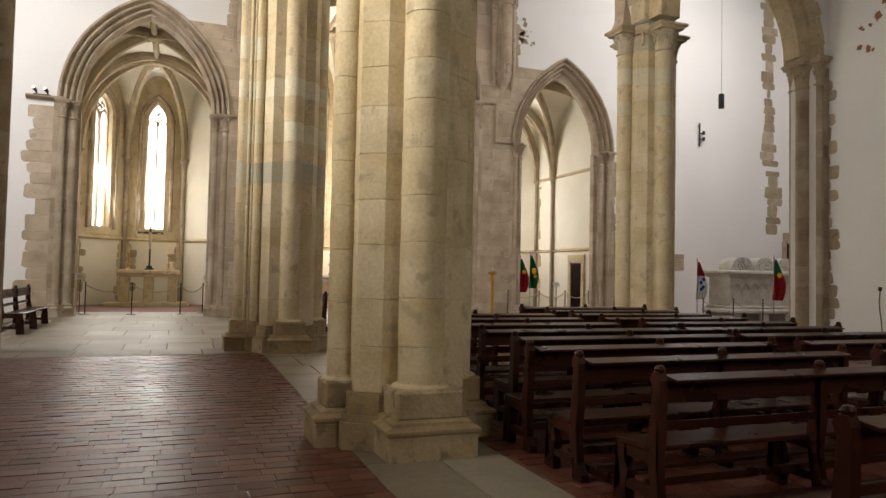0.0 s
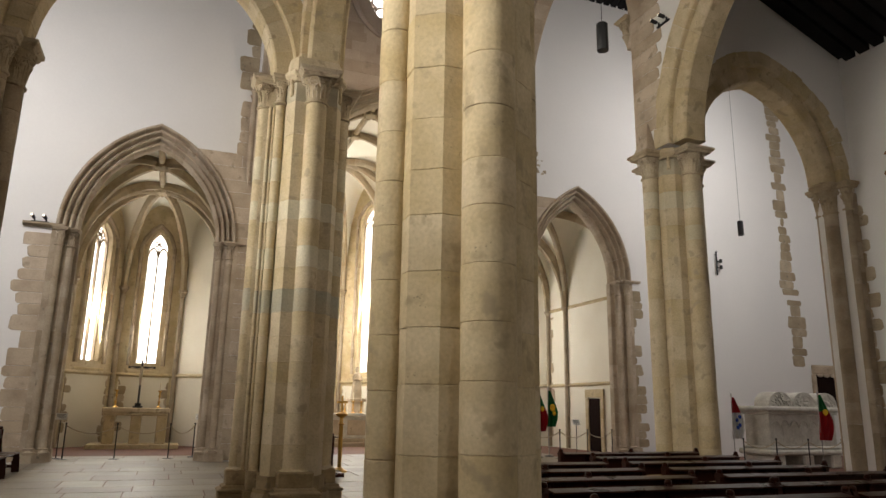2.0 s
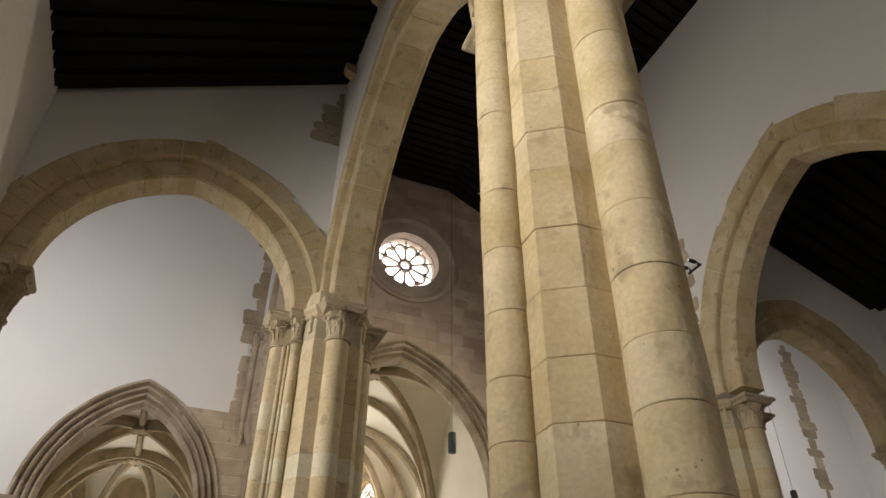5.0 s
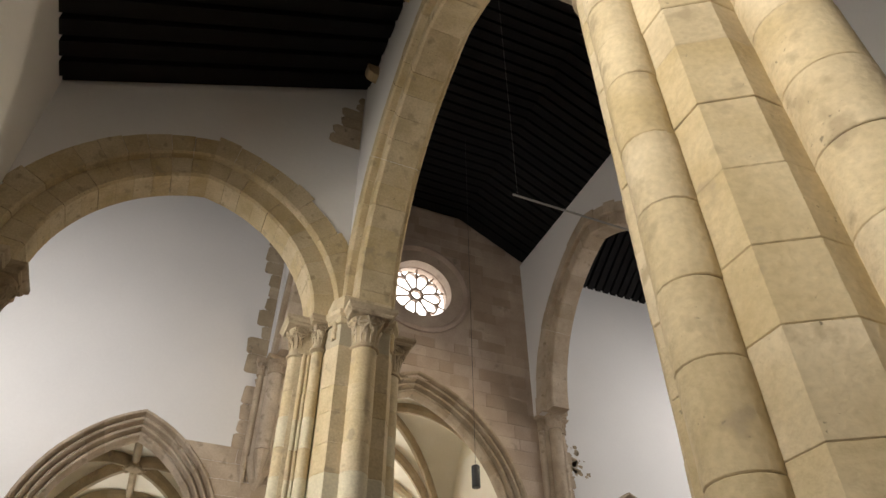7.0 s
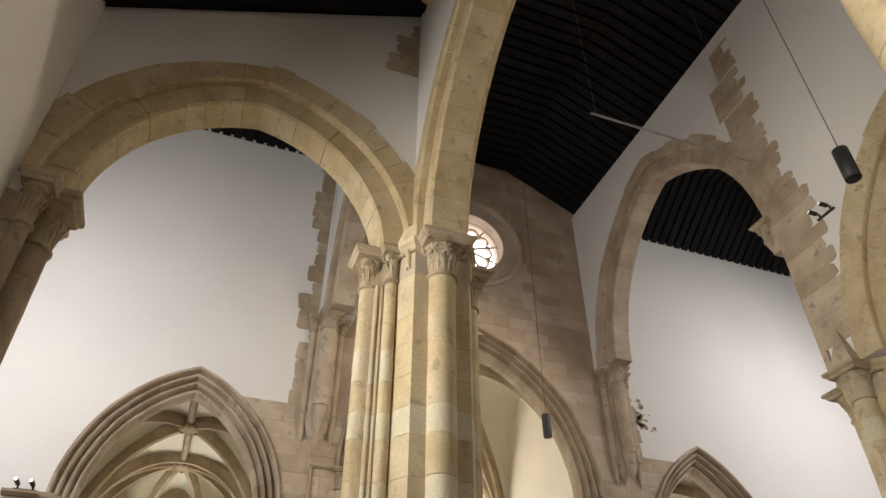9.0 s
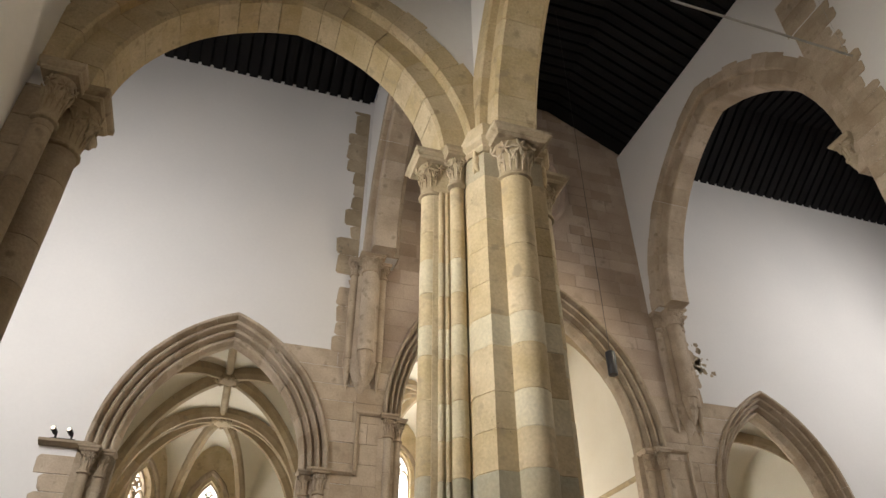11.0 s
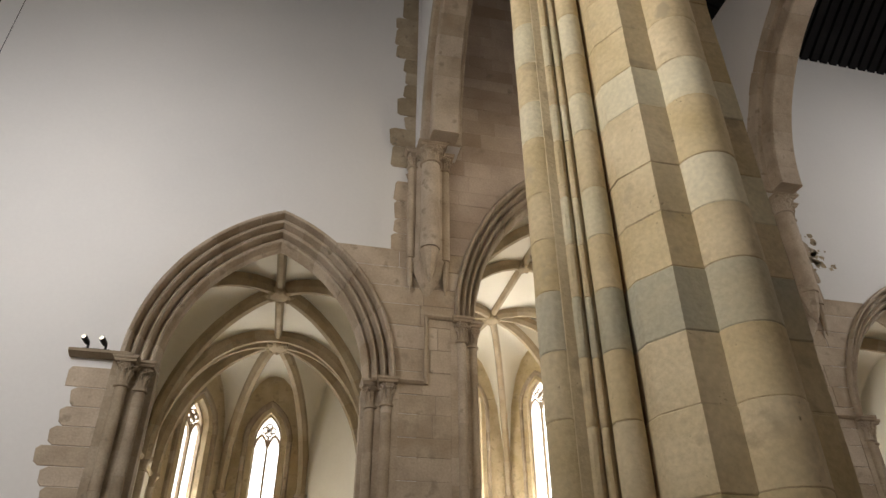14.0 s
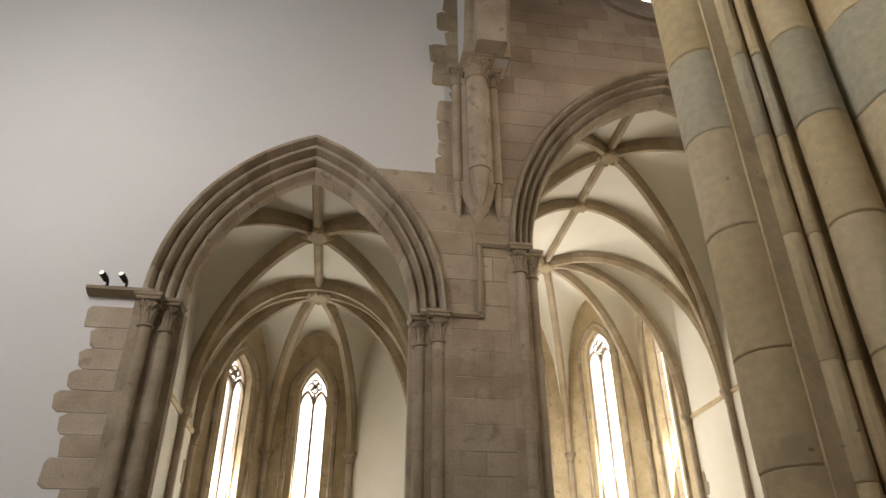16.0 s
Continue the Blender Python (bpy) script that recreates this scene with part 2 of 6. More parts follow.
def lathe(bm, prof, seg=20, at=(0, 0), a0=0.0, a1=2 * math.pi):
    """Turned form from (radius, height) pairs."""
    rings = []
    full = abs(a1 - a0) > 6.2
    n = seg if full else seg + 1
    for r, z in prof:
        rings.append([bm.verts.new((at[0] + r * math.cos(a0 + (a1 - a0) * i / seg), at[1] + r * math.sin(a0 + (a1 - a0) * i / seg), z)) for i in range(n)])
    for p, q in zip(rings, rings[1:]):
        for i in range(seg):
            j = (i + 1) % n
            bm.faces.new((p[i], p[j], q[j], q[i]))
    bm.faces.new(rings[0][::-1]), bm.faces.new(rings[-1])
    return bm


def tube(bm, pts, r, seg=6, close=True):
    """Round bar along a line of points; r may be a list."""
    pts = [Vector(p) for p in pts]
    rings = []
    for i, p in enumerate(pts):
        d = (pts[min(i + 1, len(pts) - 1)] - pts[max(i - 1, 0)]).normalized()
        side = d.cross(Vector((0, 0, 1)) if abs(d.z) < 0.95 else Vector((1, 0, 0))).normalized()
        up = side.cross(d)
        rad = r[i] if isinstance(r, (list, tuple)) else r
        rings.append([bm.verts.new(p + rad * (side * math.cos(2 * math.pi * k / seg) + up * math.sin(2 * math.pi * k / seg))) for k in range(seg)])
    for a, b in zip(rings, rings[1:]):
        for k in range(seg):
            bm.faces.new((a[k], a[(k + 1) % seg], b[(k + 1) % seg], b[k]))
    if close:
        bm.faces.new(rings[0][::-1]), bm.faces.new(rings[-1])
    return bm


def floor_z(y):
    """The nave floor rises slightly towards the crossing."""
    return 0.06 * min(1.0, max(0.0, (y - 7.0) / 6.0)) + 0.11 * min(1.0, max(0.0, (y - 13.6) / 8.0))


class Pointed:
    """A pointed arch: middle c, half width a, springing z, rise."""

    def __init__(self, c, a, spring, rise):
        self.c, self.a, self.spring, self.rise = c, a, spring, rise
        self.R = (a * a + rise * rise) / (2 * a)
        self.k = self.R - a

    def top(self, u, o=0.0):
        """Height of the arch line, o outside the opening, over u; None beyond it."""
        d = abs(u - self.c) + self.k
        q = (self.R + o) ** 2 - d * d
        return self.spring + math.sqrt(q) if q > 0 and abs(u - self.c) < self.a + o else None

    def point(self, side, o, s):
        """s 0 at the springing, 1 at the crown."""
        end = math.acos(min(1, self.k / (self.R + o)))
        th = end * s
        return self.c + side * ((self.R + o) * math.cos(th) - self.k), self.spring + (self.R + o) * math.sin(th)


def voussoirs(arch, profile, place, n, mat, parent, name="voussoir", gap=0.005, steps=2, ragged=0.0):
    """Wedge stones with a moulded section, each a piece. profile: (offset, depth) pairs; place(u, v, z) gives the world point."""
    for side in (-1, 1):
        for i in range(n):
            bm = bmesh.new()
            g = gap / (arch.R * 1.2) / 2
            s0, s1 = i / n + g, (i + 1) / n - (g if i < n - 1 else 0)
            jit = random.uniform(-0.006, 0.006)
            edge = random.uniform(-ragged, ragged)
            far = max(o for o, v in profile)
            rings = []
            for j in range(steps + 1):
                s = s0 + (s1 - s0) * j / steps
                ring = []
                for o, v in profile:
                    u, z = arch.point(side, o + jit + (edge if o == far else 0), s)
                    ring.append(bm.verts.new(place(u, v + jit, z)))
                rings.append(ring)
            m = len(profile)
            for a, b in zip(rings, rings[1:]):
                for q in range(m):
                    bm.faces.new((a[q], a[(q + 1) % m], b[(q + 1) % m], b[q]))
            bm.faces.new(rings[0][::-1]), bm.faces.new(rings[-1])
            part(name, bm, mat, parent)


def slab_wall(name, us, solid, place, v0, v1, mat, label="", parent=None):
    """A wall made of upright strips. solid(u): list of (z0, z1) that are wall at u."""
    bm = bmesh.new()
    for ua, ub in zip(us, us[1:]):
        e = 1e-4
        A, B = solid(ua + e), solid(ub - e)
        for (a0, a1), (b0, b1) in zip(A, B):
            p = [bm.verts.new(place(u, v, z)) for u, v, z in ((ua, v0, a0), (ub, v0, b0), (ub, v0, b1), (ua, v0, a1), (ua, v1, a0), (ub, v1, b0), (ub, v1, b1), (ua, v1, a1))]
            for q in ((0, 1, 2, 3), (7, 6, 5, 4), (0, 4, 5, 1), (3, 2, 6, 7), (0, 3, 7, 4), (1, 5, 6, 2)):
                bm.faces.new([p[i] for i in q])
    bmesh.ops.remove_doubles(bm, verts=bm.verts[:], dist=0.0005)
    seen_faces = {}
    for f in bm.faces[:]:
        key = tuple(round(c, 3) for c in f.calc_center_median())
        seen_faces.setdefault(key, []).append(f)
    doomed = [f for fs in seen_faces.values() if len(fs) > 1 for f in fs]
    bmesh.ops.delete(bm, geom=doomed, context="FACES_ONLY")
    ob = part(name, bm, mat, parent)
    if not parent:
        tagged(ob, label, "wall", "", "structure")
    return ob


def spread_us(edges, arches, n=24):
    us = set(edges)
    for a, o in arches:
        for i in range(n + 1):
            us.add(round(a.c - (a.a + o) * math.cos(math.pi * i / n), 4))
    return sorted(us)


# ---- plan ----
AX, CX, AXIS = 2.1, 10.55, 6.2          # lines of the two arcades and the middle of the nave
PIERS_Y = (14.3, 6.85, -0.6, -8.05)
EASTY, NORTHX, SOUTHX = 22.3, -3.55, 16.6
CAP = 8.0                                # top of the pier capitals
EAVE, RIDGE = 17.85, 19.4

# transverse and arcade arches
ARC_N = Pointed(-0.86, 2.10, CAP - 0.15, 2.50)
ARC_S = Pointed(13.62, 2.10, CAP - 0.2, 2.50)
ARCADE = [Pointed((a + b) / 2, (a - b) / 2 - 0.80, CAP, 3.55) for a, b in zip(PIERS_Y, PIERS_Y[1:])]
ARCADE_S = [Pointed(a.c - 0.32, 2.75, CAP - 0.22, 3.9) for a in ARCADE]
CROSS = Pointed(18.1, 3.2, 11.75, 4.4)
LC = Pointed(-1.05, 1.84, 6.42, 2.82)
RC = Pointed(13.27, 1.62, 6.42, 2.8)
CC = Pointed(6.15, 3.15, 7.78, 4.2)
ROSE = (6.2, 15.8, 1.12)

east = lambda u, v, z: (u, EASTY + v, z)
northsouth = lambda x: (lambda u, v, z: (x + v, u, z))
eastwest = lambda y: (lambda u, v, z: (u, y + v, z))


def gable(u):
    if u < AX or u > CX:
        return EAVE
    return min(RIDGE + 0.3, EAVE + 0.3 + min(u - AX, CX - u) * 0.62)


def east_solid(u):
    base = -0.3
    for a in (LC, CC, RC):
        t = a.top(u, 0.48)
        if t is not None:
            base = t
    hi = gable(u)
    d = ROSE[2] ** 2 - (u - ROSE[0]) ** 2
    if d > 0:
        h = math.sqrt(d)
        return [(base, ROSE[1] - h), (ROSE[1] + h, hi)]
    return [(base, hi)]


us = spread_us([-12.0, AX - 0.35, AX, 4.65, 7.65, CX, CX + 0.35, 25.5], [(LC, 0.48), (RC, 0.48), (CC, 0.48)])
us = sorted(set(us) | {round(ROSE[0] - ROSE[2] * math.cos(math.pi * i / 24), 4) for i in range(25)})
lo, hi = AX - 0.35, CX + 0.35
wall_e1 = slab_wall("wall_east_north_transept", [u for u in us if u <= lo + 1e-6], east_solid, east, 0, 0.70, WHITE, "white plastered transept wall with a pointed chapel opening")
wall_e2 = slab_wall("wall_east_crossing", [u for u in us if lo - 1e-6 <= u <= hi + 1e-6], east_solid, east, 0, 0.70, ASHLAR, "bare grey and pink stone wall over the chancel arch")
wall_e3 = slab_wall("wall_east_south_transept", [u for u in us if u >= hi - 1e-6], east_solid, east, 0, 0.70, WHITE, "white plastered transept wall with a pointed chapel opening")

# west walls of the transept, over the aisle arches
wall_tn = slab_wall("wall_north_transept_west", spread_us([-12.0, NORTHX, AX - 0.45], [(ARC_N, 0.45)]),
                    lambda u: [(ARC_N.top(u, 0.45) or (-0.3 if (u < NORTHX + 0.5 or abs(u - ARC_N.c) > ARC_N.a) else CAP), EAVE)], eastwest(14.3), -0.42, 0.42, WHITE,
                    "cream-white plastered wall over the north aisle arch")
wall_ts = slab_wall("wall_south_transept_west", spread_us([CX + 0.45, SOUTHX, 25.5], [(ARC_S, 0.45)]),
                    lambda u: [(ARC_S.top(u, 0.45) or (-0.3 if u > SOUTHX - 0.5 else CAP), EAVE)], eastwest(14.3), -0.42, 0.42, WHITE,
                    "cream-white plastered wall over the south aisle arch")


def nave_solid(u, arcade=None, head=CAP):
    for a in arcade or ARCADE:
        t = a.top(u, 0.45)
        if t is not None:
            return [(t, EAVE + 0.1)]
    t = CROSS.top(u, 0.45)
    if t is not None:
        return [(t, EAVE + 0.1)]
    for y in PIERS_Y:
        if -0.85 < u - y < (0.3 if y > 14 else 0.85):
            return [(head, EAVE + 0.1)]
    return [(-0.3, EAVE + 0.1)] if u < -8 else [(CROSS.spring, EAVE + 0.1)]


nus = spread_us([-14.0, -8.9, 14.6, 15.1, EASTY] + [y + d for y in PIERS_Y for d in (-0.85, 0.85)], [(a, 0.45) for a in ARCADE + ARCADE_S] + [(CROSS, 0.45)])
wall_nn = slab_wall("wall_nave_north", nus, nave_solid, northsouth(AX), -0.42, 0.42, WHITE, "white plastered nave wall above the pointed arcade")
wall_ns = slab_wall("wall_nave_south", nus, lambda u: nave_solid(u, ARCADE_S, CAP - 0.22), northsouth(CX), -0.42, 0.42, WHITE, "white plastered nave wall above the pointed arcade")


def plain(name, x0, x1, y0, y1, z0, z1, mat=WHITE, label="white plastered wall closing the church"):
    return tagged(part(name, box(bmesh.new(), x0, x1, y0, y1, z0, z1), mat), label, "wall", "", "structure")


plain("wall_north_aisle", NORTHX - 0.9, NORTHX, -14.0, 13.88, -0.3, 12.2, label="white plastered outer wall of the north aisle")
plain("wall_south_aisle", SOUTHX, SOUTHX + 0.9, -14.0, 13.88, -0.3, 12.2, label="white plastered outer wall of the south aisle")
plain("wall_west", -4.45, 17.5, -14.9, -14.0, -0.3, 20.0)
plain("wall_north_transept_end", -12.9, -12.0, 13.88, 23.4, -0.3, 20.0)
plain("wall_south_transept_end", 25.5, 26.4, 13.88, 23.4, -0.3, 20.0)

# ---- ground ----
bm = bmesh.new()
ys = [-14.9, 7.0, 13.0, 13.6, 21.6, 37.5]
for a, b in zip(ys, ys[1:]):
    p = [bm.verts.new(q) for q in ((-12.9, a, floor_z(a) - 0.009), (26.4, a, floor_z(a) - 0.009), (26.4, b, floor_z(b) - 0.009), (-12.9, b, floor_z(b) - 0.009))]
    bm.faces.new(p)
bmesh.ops.remove_doubles(bm, verts=bm.verts[:], dist=0.001)
floor = tagged(part("floor", bm, FLOORJ), "worn church floor of terracotta bricks and stone slabs", "floor", "", "structure")


# ---- ceilings: black boards with cross battens ----
def ceiling(name, prof, place, l0, l1, pitch, depth, label):
    bm = bmesh.new()
    for (u0, z0), (u1, z1) in zip(prof, prof[1:]):
        p = [bm.verts.new(place(*q)) for q in ((u0, l0, z0 + 0.06), (u1, l0, z1 + 0.06), (u1, l1, z1 + 0.06), (u0, l1, z0 + 0.06))]
        q = [bm.verts.new(place(*q)) for q in ((u0, l0, z0 + 0.2), (u1, l0, z1 + 0.2), (u1, l1, z1 + 0.2), (u0, l1, z0 + 0.2))]
        bm.faces.new(p), bm.faces.new(q[::-1])
    k = int((l1 - l0) / pitch)
    for i in range(k):
        l = l0 + (i + 0.5) * pitch
        w = pitch * 0.36
        for (u0, z0), (u1, z1) in zip(prof, prof[1:]):
            v = [bm.verts.new(place(u, l + s * w, z + h)) for h in (-depth, 0.06) for u, z, s in ((u0, z0, -1), (u1, z1, -1), (u1, z1, 1), (u0, z0, 1))]
            for f in ((3, 2, 1, 0), (4, 5, 6, 7), (0, 1, 5, 4), (1, 2, 6, 5), (2, 3, 7, 6), (3, 0, 4, 7)):
                bm.faces.new([v[j] for j in f])
    return tagged(part(name, bm, BEAM), label, "ceiling", "", "structure")


along_y = lambda u, l, z: (u, l, z)
along_x = lambda u, l, z: (l, u, z)
ceiling("ceiling_nave", [(AX - 0.42, EAVE - 0.15), (4.65, RIDGE), (7.65, RIDGE), (CX + 0.42, EAVE - 0.15)], along_y, -14.0, EASTY, 0.34, 0.09, "black timber trough ceiling with cross battens")
tprof = [(13.9, EAVE - 0.15), (16.6, RIDGE), (20.0, RIDGE), (EASTY + 0.2, EAVE - 0.15)]
ceiling("ceiling_north_transept", tprof, along_x, -12.0, AX - 0.42, 0.34, 0.09, "black timber trough ceiling with cross battens")
ceiling("ceiling_south_transept", tprof, along_x, CX + 0.42, 25.5, 0.34, 0.09, "black timber trough ceiling with cross battens")
ceiling("ceiling_north_aisle", [(NORTHX, 11.43), (AX - 0.42, 13.88)], along_y, -14.0, 13.88, 0.42, 0.10, "black timber lean-to ceiling over the aisle")
ceiling("ceiling_south_aisle", [(CX + 0.42, 13.88), (SOUTHX, 11.43)], along_y, -14.0, 13.88, 0.42, 0.10, "black timber lean-to ceiling over the aisle")
bm = box(bmesh.new(), -13.2, 26.7, -15.2, 24.0, 20.2, 20.5)
tagged(part("roof", bm, BEAM), "dark roof closing the church above", "roof", "", "structure")

# ---- arches ----
def orders(t_in, t_out, half=0.43):
    """Sections of the inner and outer ring; t_in, t_out: their depths above the opening."""
    h = half - 0.13
    inner = [(0.04, -h), (0.0, -h + 0.04), (0.0, h - 0.04), (0.04, h), (t_in - 0.004, h), (t_in - 0.004, -h)]
    return inner, [(t_in + 0.03, -half - 0.012), (t_in, -half + 0.02), (t_in, half - 0.02), (t_in + 0.03, half + 0.012), (t_out, half + 0.012), (t_out, -half - 0.012)]


def two_orders(arch, place, n, parent, mat, t_in=0.30, t_out=0.62, ragged=0.04):
    inner, outer = orders(t_in, t_out)
    voussoirs(arch, inner, place, n, mat, parent)
    voussoirs(arch, outer, place, n, mat, parent, ragged=ragged)


two_orders(ARC_N, eastwest(14.3), 12, wall_tn, STONE, 0.38, 0.80, 0.07)
two_orders(ARC_S, eastwest(14.3), 12, wall_ts, STONE, 0.38, 0.80, 0.07)
for i, a in enumerate(ARCADE[:2]):
    two_orders(a, northsouth(AX), 13, wall_nn, STONE)
    two_orders(ARCADE_S[i], northsouth(CX), 13, wall_ns, STONE, 0.42, 0.88, 0.06)
two_orders(CROSS, northsouth(AX), 12, wall_nn, PALE, 0.38, 0.74, 0.06)
two_orders(CROSS, northsouth(CX), 12, wall_ns, PALE, 0.38, 0.74, 0.06)

# moulded chapel arches: hood, rolls and hollows stepping inwards
CHAPEL_MOULD = [(0.62, 0.0), (0.63, -0.08), (0.59, -0.13), (0.54, -0.11), (0.52, -0.04), (0.50, 0.08), (0.47, 0.10), (0.45, 0.02), (0.41, -0.02), (0.37, 0.01), (0.36, 0.08), (0.34, 0.20), (0.31, 0.22),
                (0.29, 0.15), (0.25, 0.11), (0.21, 0.14), (0.20, 0.21), (0.18, 0.33), (0.15, 0.35), (0.13, 0.29), (0.09, 0.26), (0.05, 0.29), (0.03, 0.36), (0.0, 0.46), (0.0, 0.62), (0.05, 0.72), (0.62, 0.72)]
CHAPEL_MOULD = [(o * 0.86, v) for o, v in CHAPEL_MOULD]
voussoirs(LC, CHAPEL_MOULD, east, 9, PALE, wall_e1, steps=3)
voussoirs(RC, CHAPEL_MOULD, east, 9, PALE, wall_e3, steps=3)
voussoirs(CC, CHAPEL_MOULD, east, 13, DARKST, wall_e2, steps=3)


# ---- piers ----
def drum(r, h, seg=22):
    """One course of a round shaft with worn arrises."""
    return lathe(bmesh.new(), [(r - 0.005, 0.0), (r, 0.006), (r + random.uniform(-0.002, 0.002), h * 0.5), (r, h - 0.006), (r - 0.005, h)], seg)


def leaf_cluster(bm, r, z0, z1, n, seedv):
    """Upright stalks round a capital's bell that open into star-shaped leaves under the abacus."""
    rnd = random.Random(seedv)
    h = z1 - z0

    def lobe(m, sx, sy, sz):
        bmesh.ops.create_icosphere(bm, subdivisions=1, radius=1.0, matrix=m @ Matrix.Diagonal((sx, sy, sz, 1)))

    for i in range(2 * n):
        a = math.pi * (i + 0.5) / n
        lobe(Matrix.Rotation(a, 4, "Z") @ Matrix.Translation((r * 1.08, 0, z0 + h * 0.36)) @ Matrix.Rotation(0.14, 4, "Y"), 0.014, r * 0.10, h * 0.36)
    for i in range(n):
        a = 2 * math.pi * (i + rnd.uniform(-0.12, 0.12)) / n
        size = math.pi * r * 1.36 / n * rnd.uniform(0.95, 1.15)
        at = Matrix.Rotation(a, 4, "Z") @ Matrix.Translation((r * 1.30 + 0.03, 0, z0 + h * rnd.uniform(0.72, 0.84))) @ Matrix.Rotation(0.5, 4, "Y")
        turn = rnd.uniform(0, 1)
        for k in range(6):
            q = at @ Matrix.Rotation(turn + math.pi * k / 3, 4, "X") @ Matrix.Translation((-0.012, size * 0.52, 0)) @ Matrix.Rotation(0.35, 4, "Z")
            lobe(q, 0.016, size * 0.52, size * 0.19)
        lobe(at, 0.022, size * 0.16, size * 0.16)
        b = Matrix.Rotation(a + math.pi / n, 4, "Z") @ Matrix.Translation((r * 1.16, 0, z0 + h * 0.52)) @ Matrix.Rotation(0.3, 4, "Y")
        for sd in (-1, 0, 1):
            lobe(b @ Matrix.Rotation(0.5 * sd, 4, "X"), 0.02, size * 0.2, h * 0.2)


def abacus(bm, half, z, h, at=(0, 0)):
    """Moulded square slab, wider at the top."""
    steps = ((0.80, 0.0), (0.86, 0.20), (0.86, 0.36), (0.96, 0.52), (1.0, 0.62), (1.0, 1.0))
    rings = []
    for f, q in steps:
        e = half * f
        c = e * 0.965
        rings.append([bm.verts.new((at[0] + x, at[1] + y, z + h * q)) for x, y in ((-c, -e), (c, -e), (e, -c), (e, c), (c, e), (-c, e), (-e, c), (-e, -c))])
    for p, q in zip(rings, rings[1:]):
        for i in range(8):
            bm.faces.new((p[i], p[(i + 1) % 8], q[(i + 1) % 8], q[i]))
    bm.faces.new(rings[0][::-1]), bm.faces.new(rings[-1])
    return bm


def capital(parent, m, r, z0, z1, half, mat, seedv, segs=20):
    """Leaf capital: ring, bell, leaves and a moulded abacus on one shaft."""
    h = z1 - z0
    cap_ob = part("capital", lathe(bmesh.new(), [(r, z0 - 0.05), (r + 0.03, z0 - 0.038), (r + 0.036, z0 - 0.02), (r + 0.03, z0 - 0.004), (r, z0 + 0.008), (r * 1.02, z0 + h * 0.28), (r * 1.16, z0 + h * 0.56), (r * 1.40, z0 + h * 0.76), (r * 1.43, z0 + h * 0.80)], segs),
                  mat, parent, "carved leaf capital", m, smooth=True)
    bm = bmesh.new()
    leaf_cluster(bm, r, z0, z0 + h * 0.8, 8 if r > 0.15 else 6, seedv)
    part("leaves", bm, mat, cap_ob, "curled stone leaves", smooth=True)
    part("abacus", abacus(bmesh.new(), half, z0 + h * 0.78, h * 0.22), mat, cap_ob)
    return cap_ob


def plinth(parent, x, y, wx, wy, h0, h1, mat, top=(0.12, 0.12)):
    """Plinth block, worn flaring moulding and the narrower base block on it."""
    part("plinth_block", box(bmesh.new(), x - wx, x + wx, y - wy, y + wy, -0.25, h0, 0.014), mat, parent)
    bm = bmesh.new()
    rings = []
    for q, z in ((0.0, 0.0), (0.018, 0.02), (0.02, 0.045), (-0.02, 0.06), (-0.045, 0.075), (-0.05, 0.10), (-0.085, 0.12)):
        rings.append([bm.verts.new((x + sx * (wx + q), y + sy * (wy + q), h0 + z)) for sx, sy in ((-1, -1), (1, -1), (1, 1), (-1, 1))])
    for p, q in zip(rings, rings[1:]):
        for i in range(4):
            bm.faces.new((p[i], p[(i + 1) % 4], q[(i + 1) % 4], q[i]))
    bm.faces.new(rings[0][::-1]), bm.faces.new(rings[-1])
    part("plinth_moulding", bm, mat, parent)
    tx, ty = top
    part("base_block", box(bmesh.new(), x - wx + tx, x + wx - tx, y - wy + ty, y + wy - ty, h0 + 0.11, h1, 0.022), mat, parent)


def pyramid(parent, x, y, half, z, h, mat):
    """Pointed stone stop standing on an abacus that carries no arch."""
    bm = bmesh.new()
    lo = [bm.verts.new((x + sx * half, y + sy * half, z)) for sx, sy in ((-1, -1), (1, -1), (1, 1), (-1, 1))]
    tip = bm.verts.new((x, y, z + h))
    for i in range(4):
        bm.faces.new((lo[i], lo[(i + 1) % 4], tip))
    bm.faces.new(lo[::-1])
    part("pointed_stop", bm, mat, parent, "pyramid-shaped stone stop over the capital")


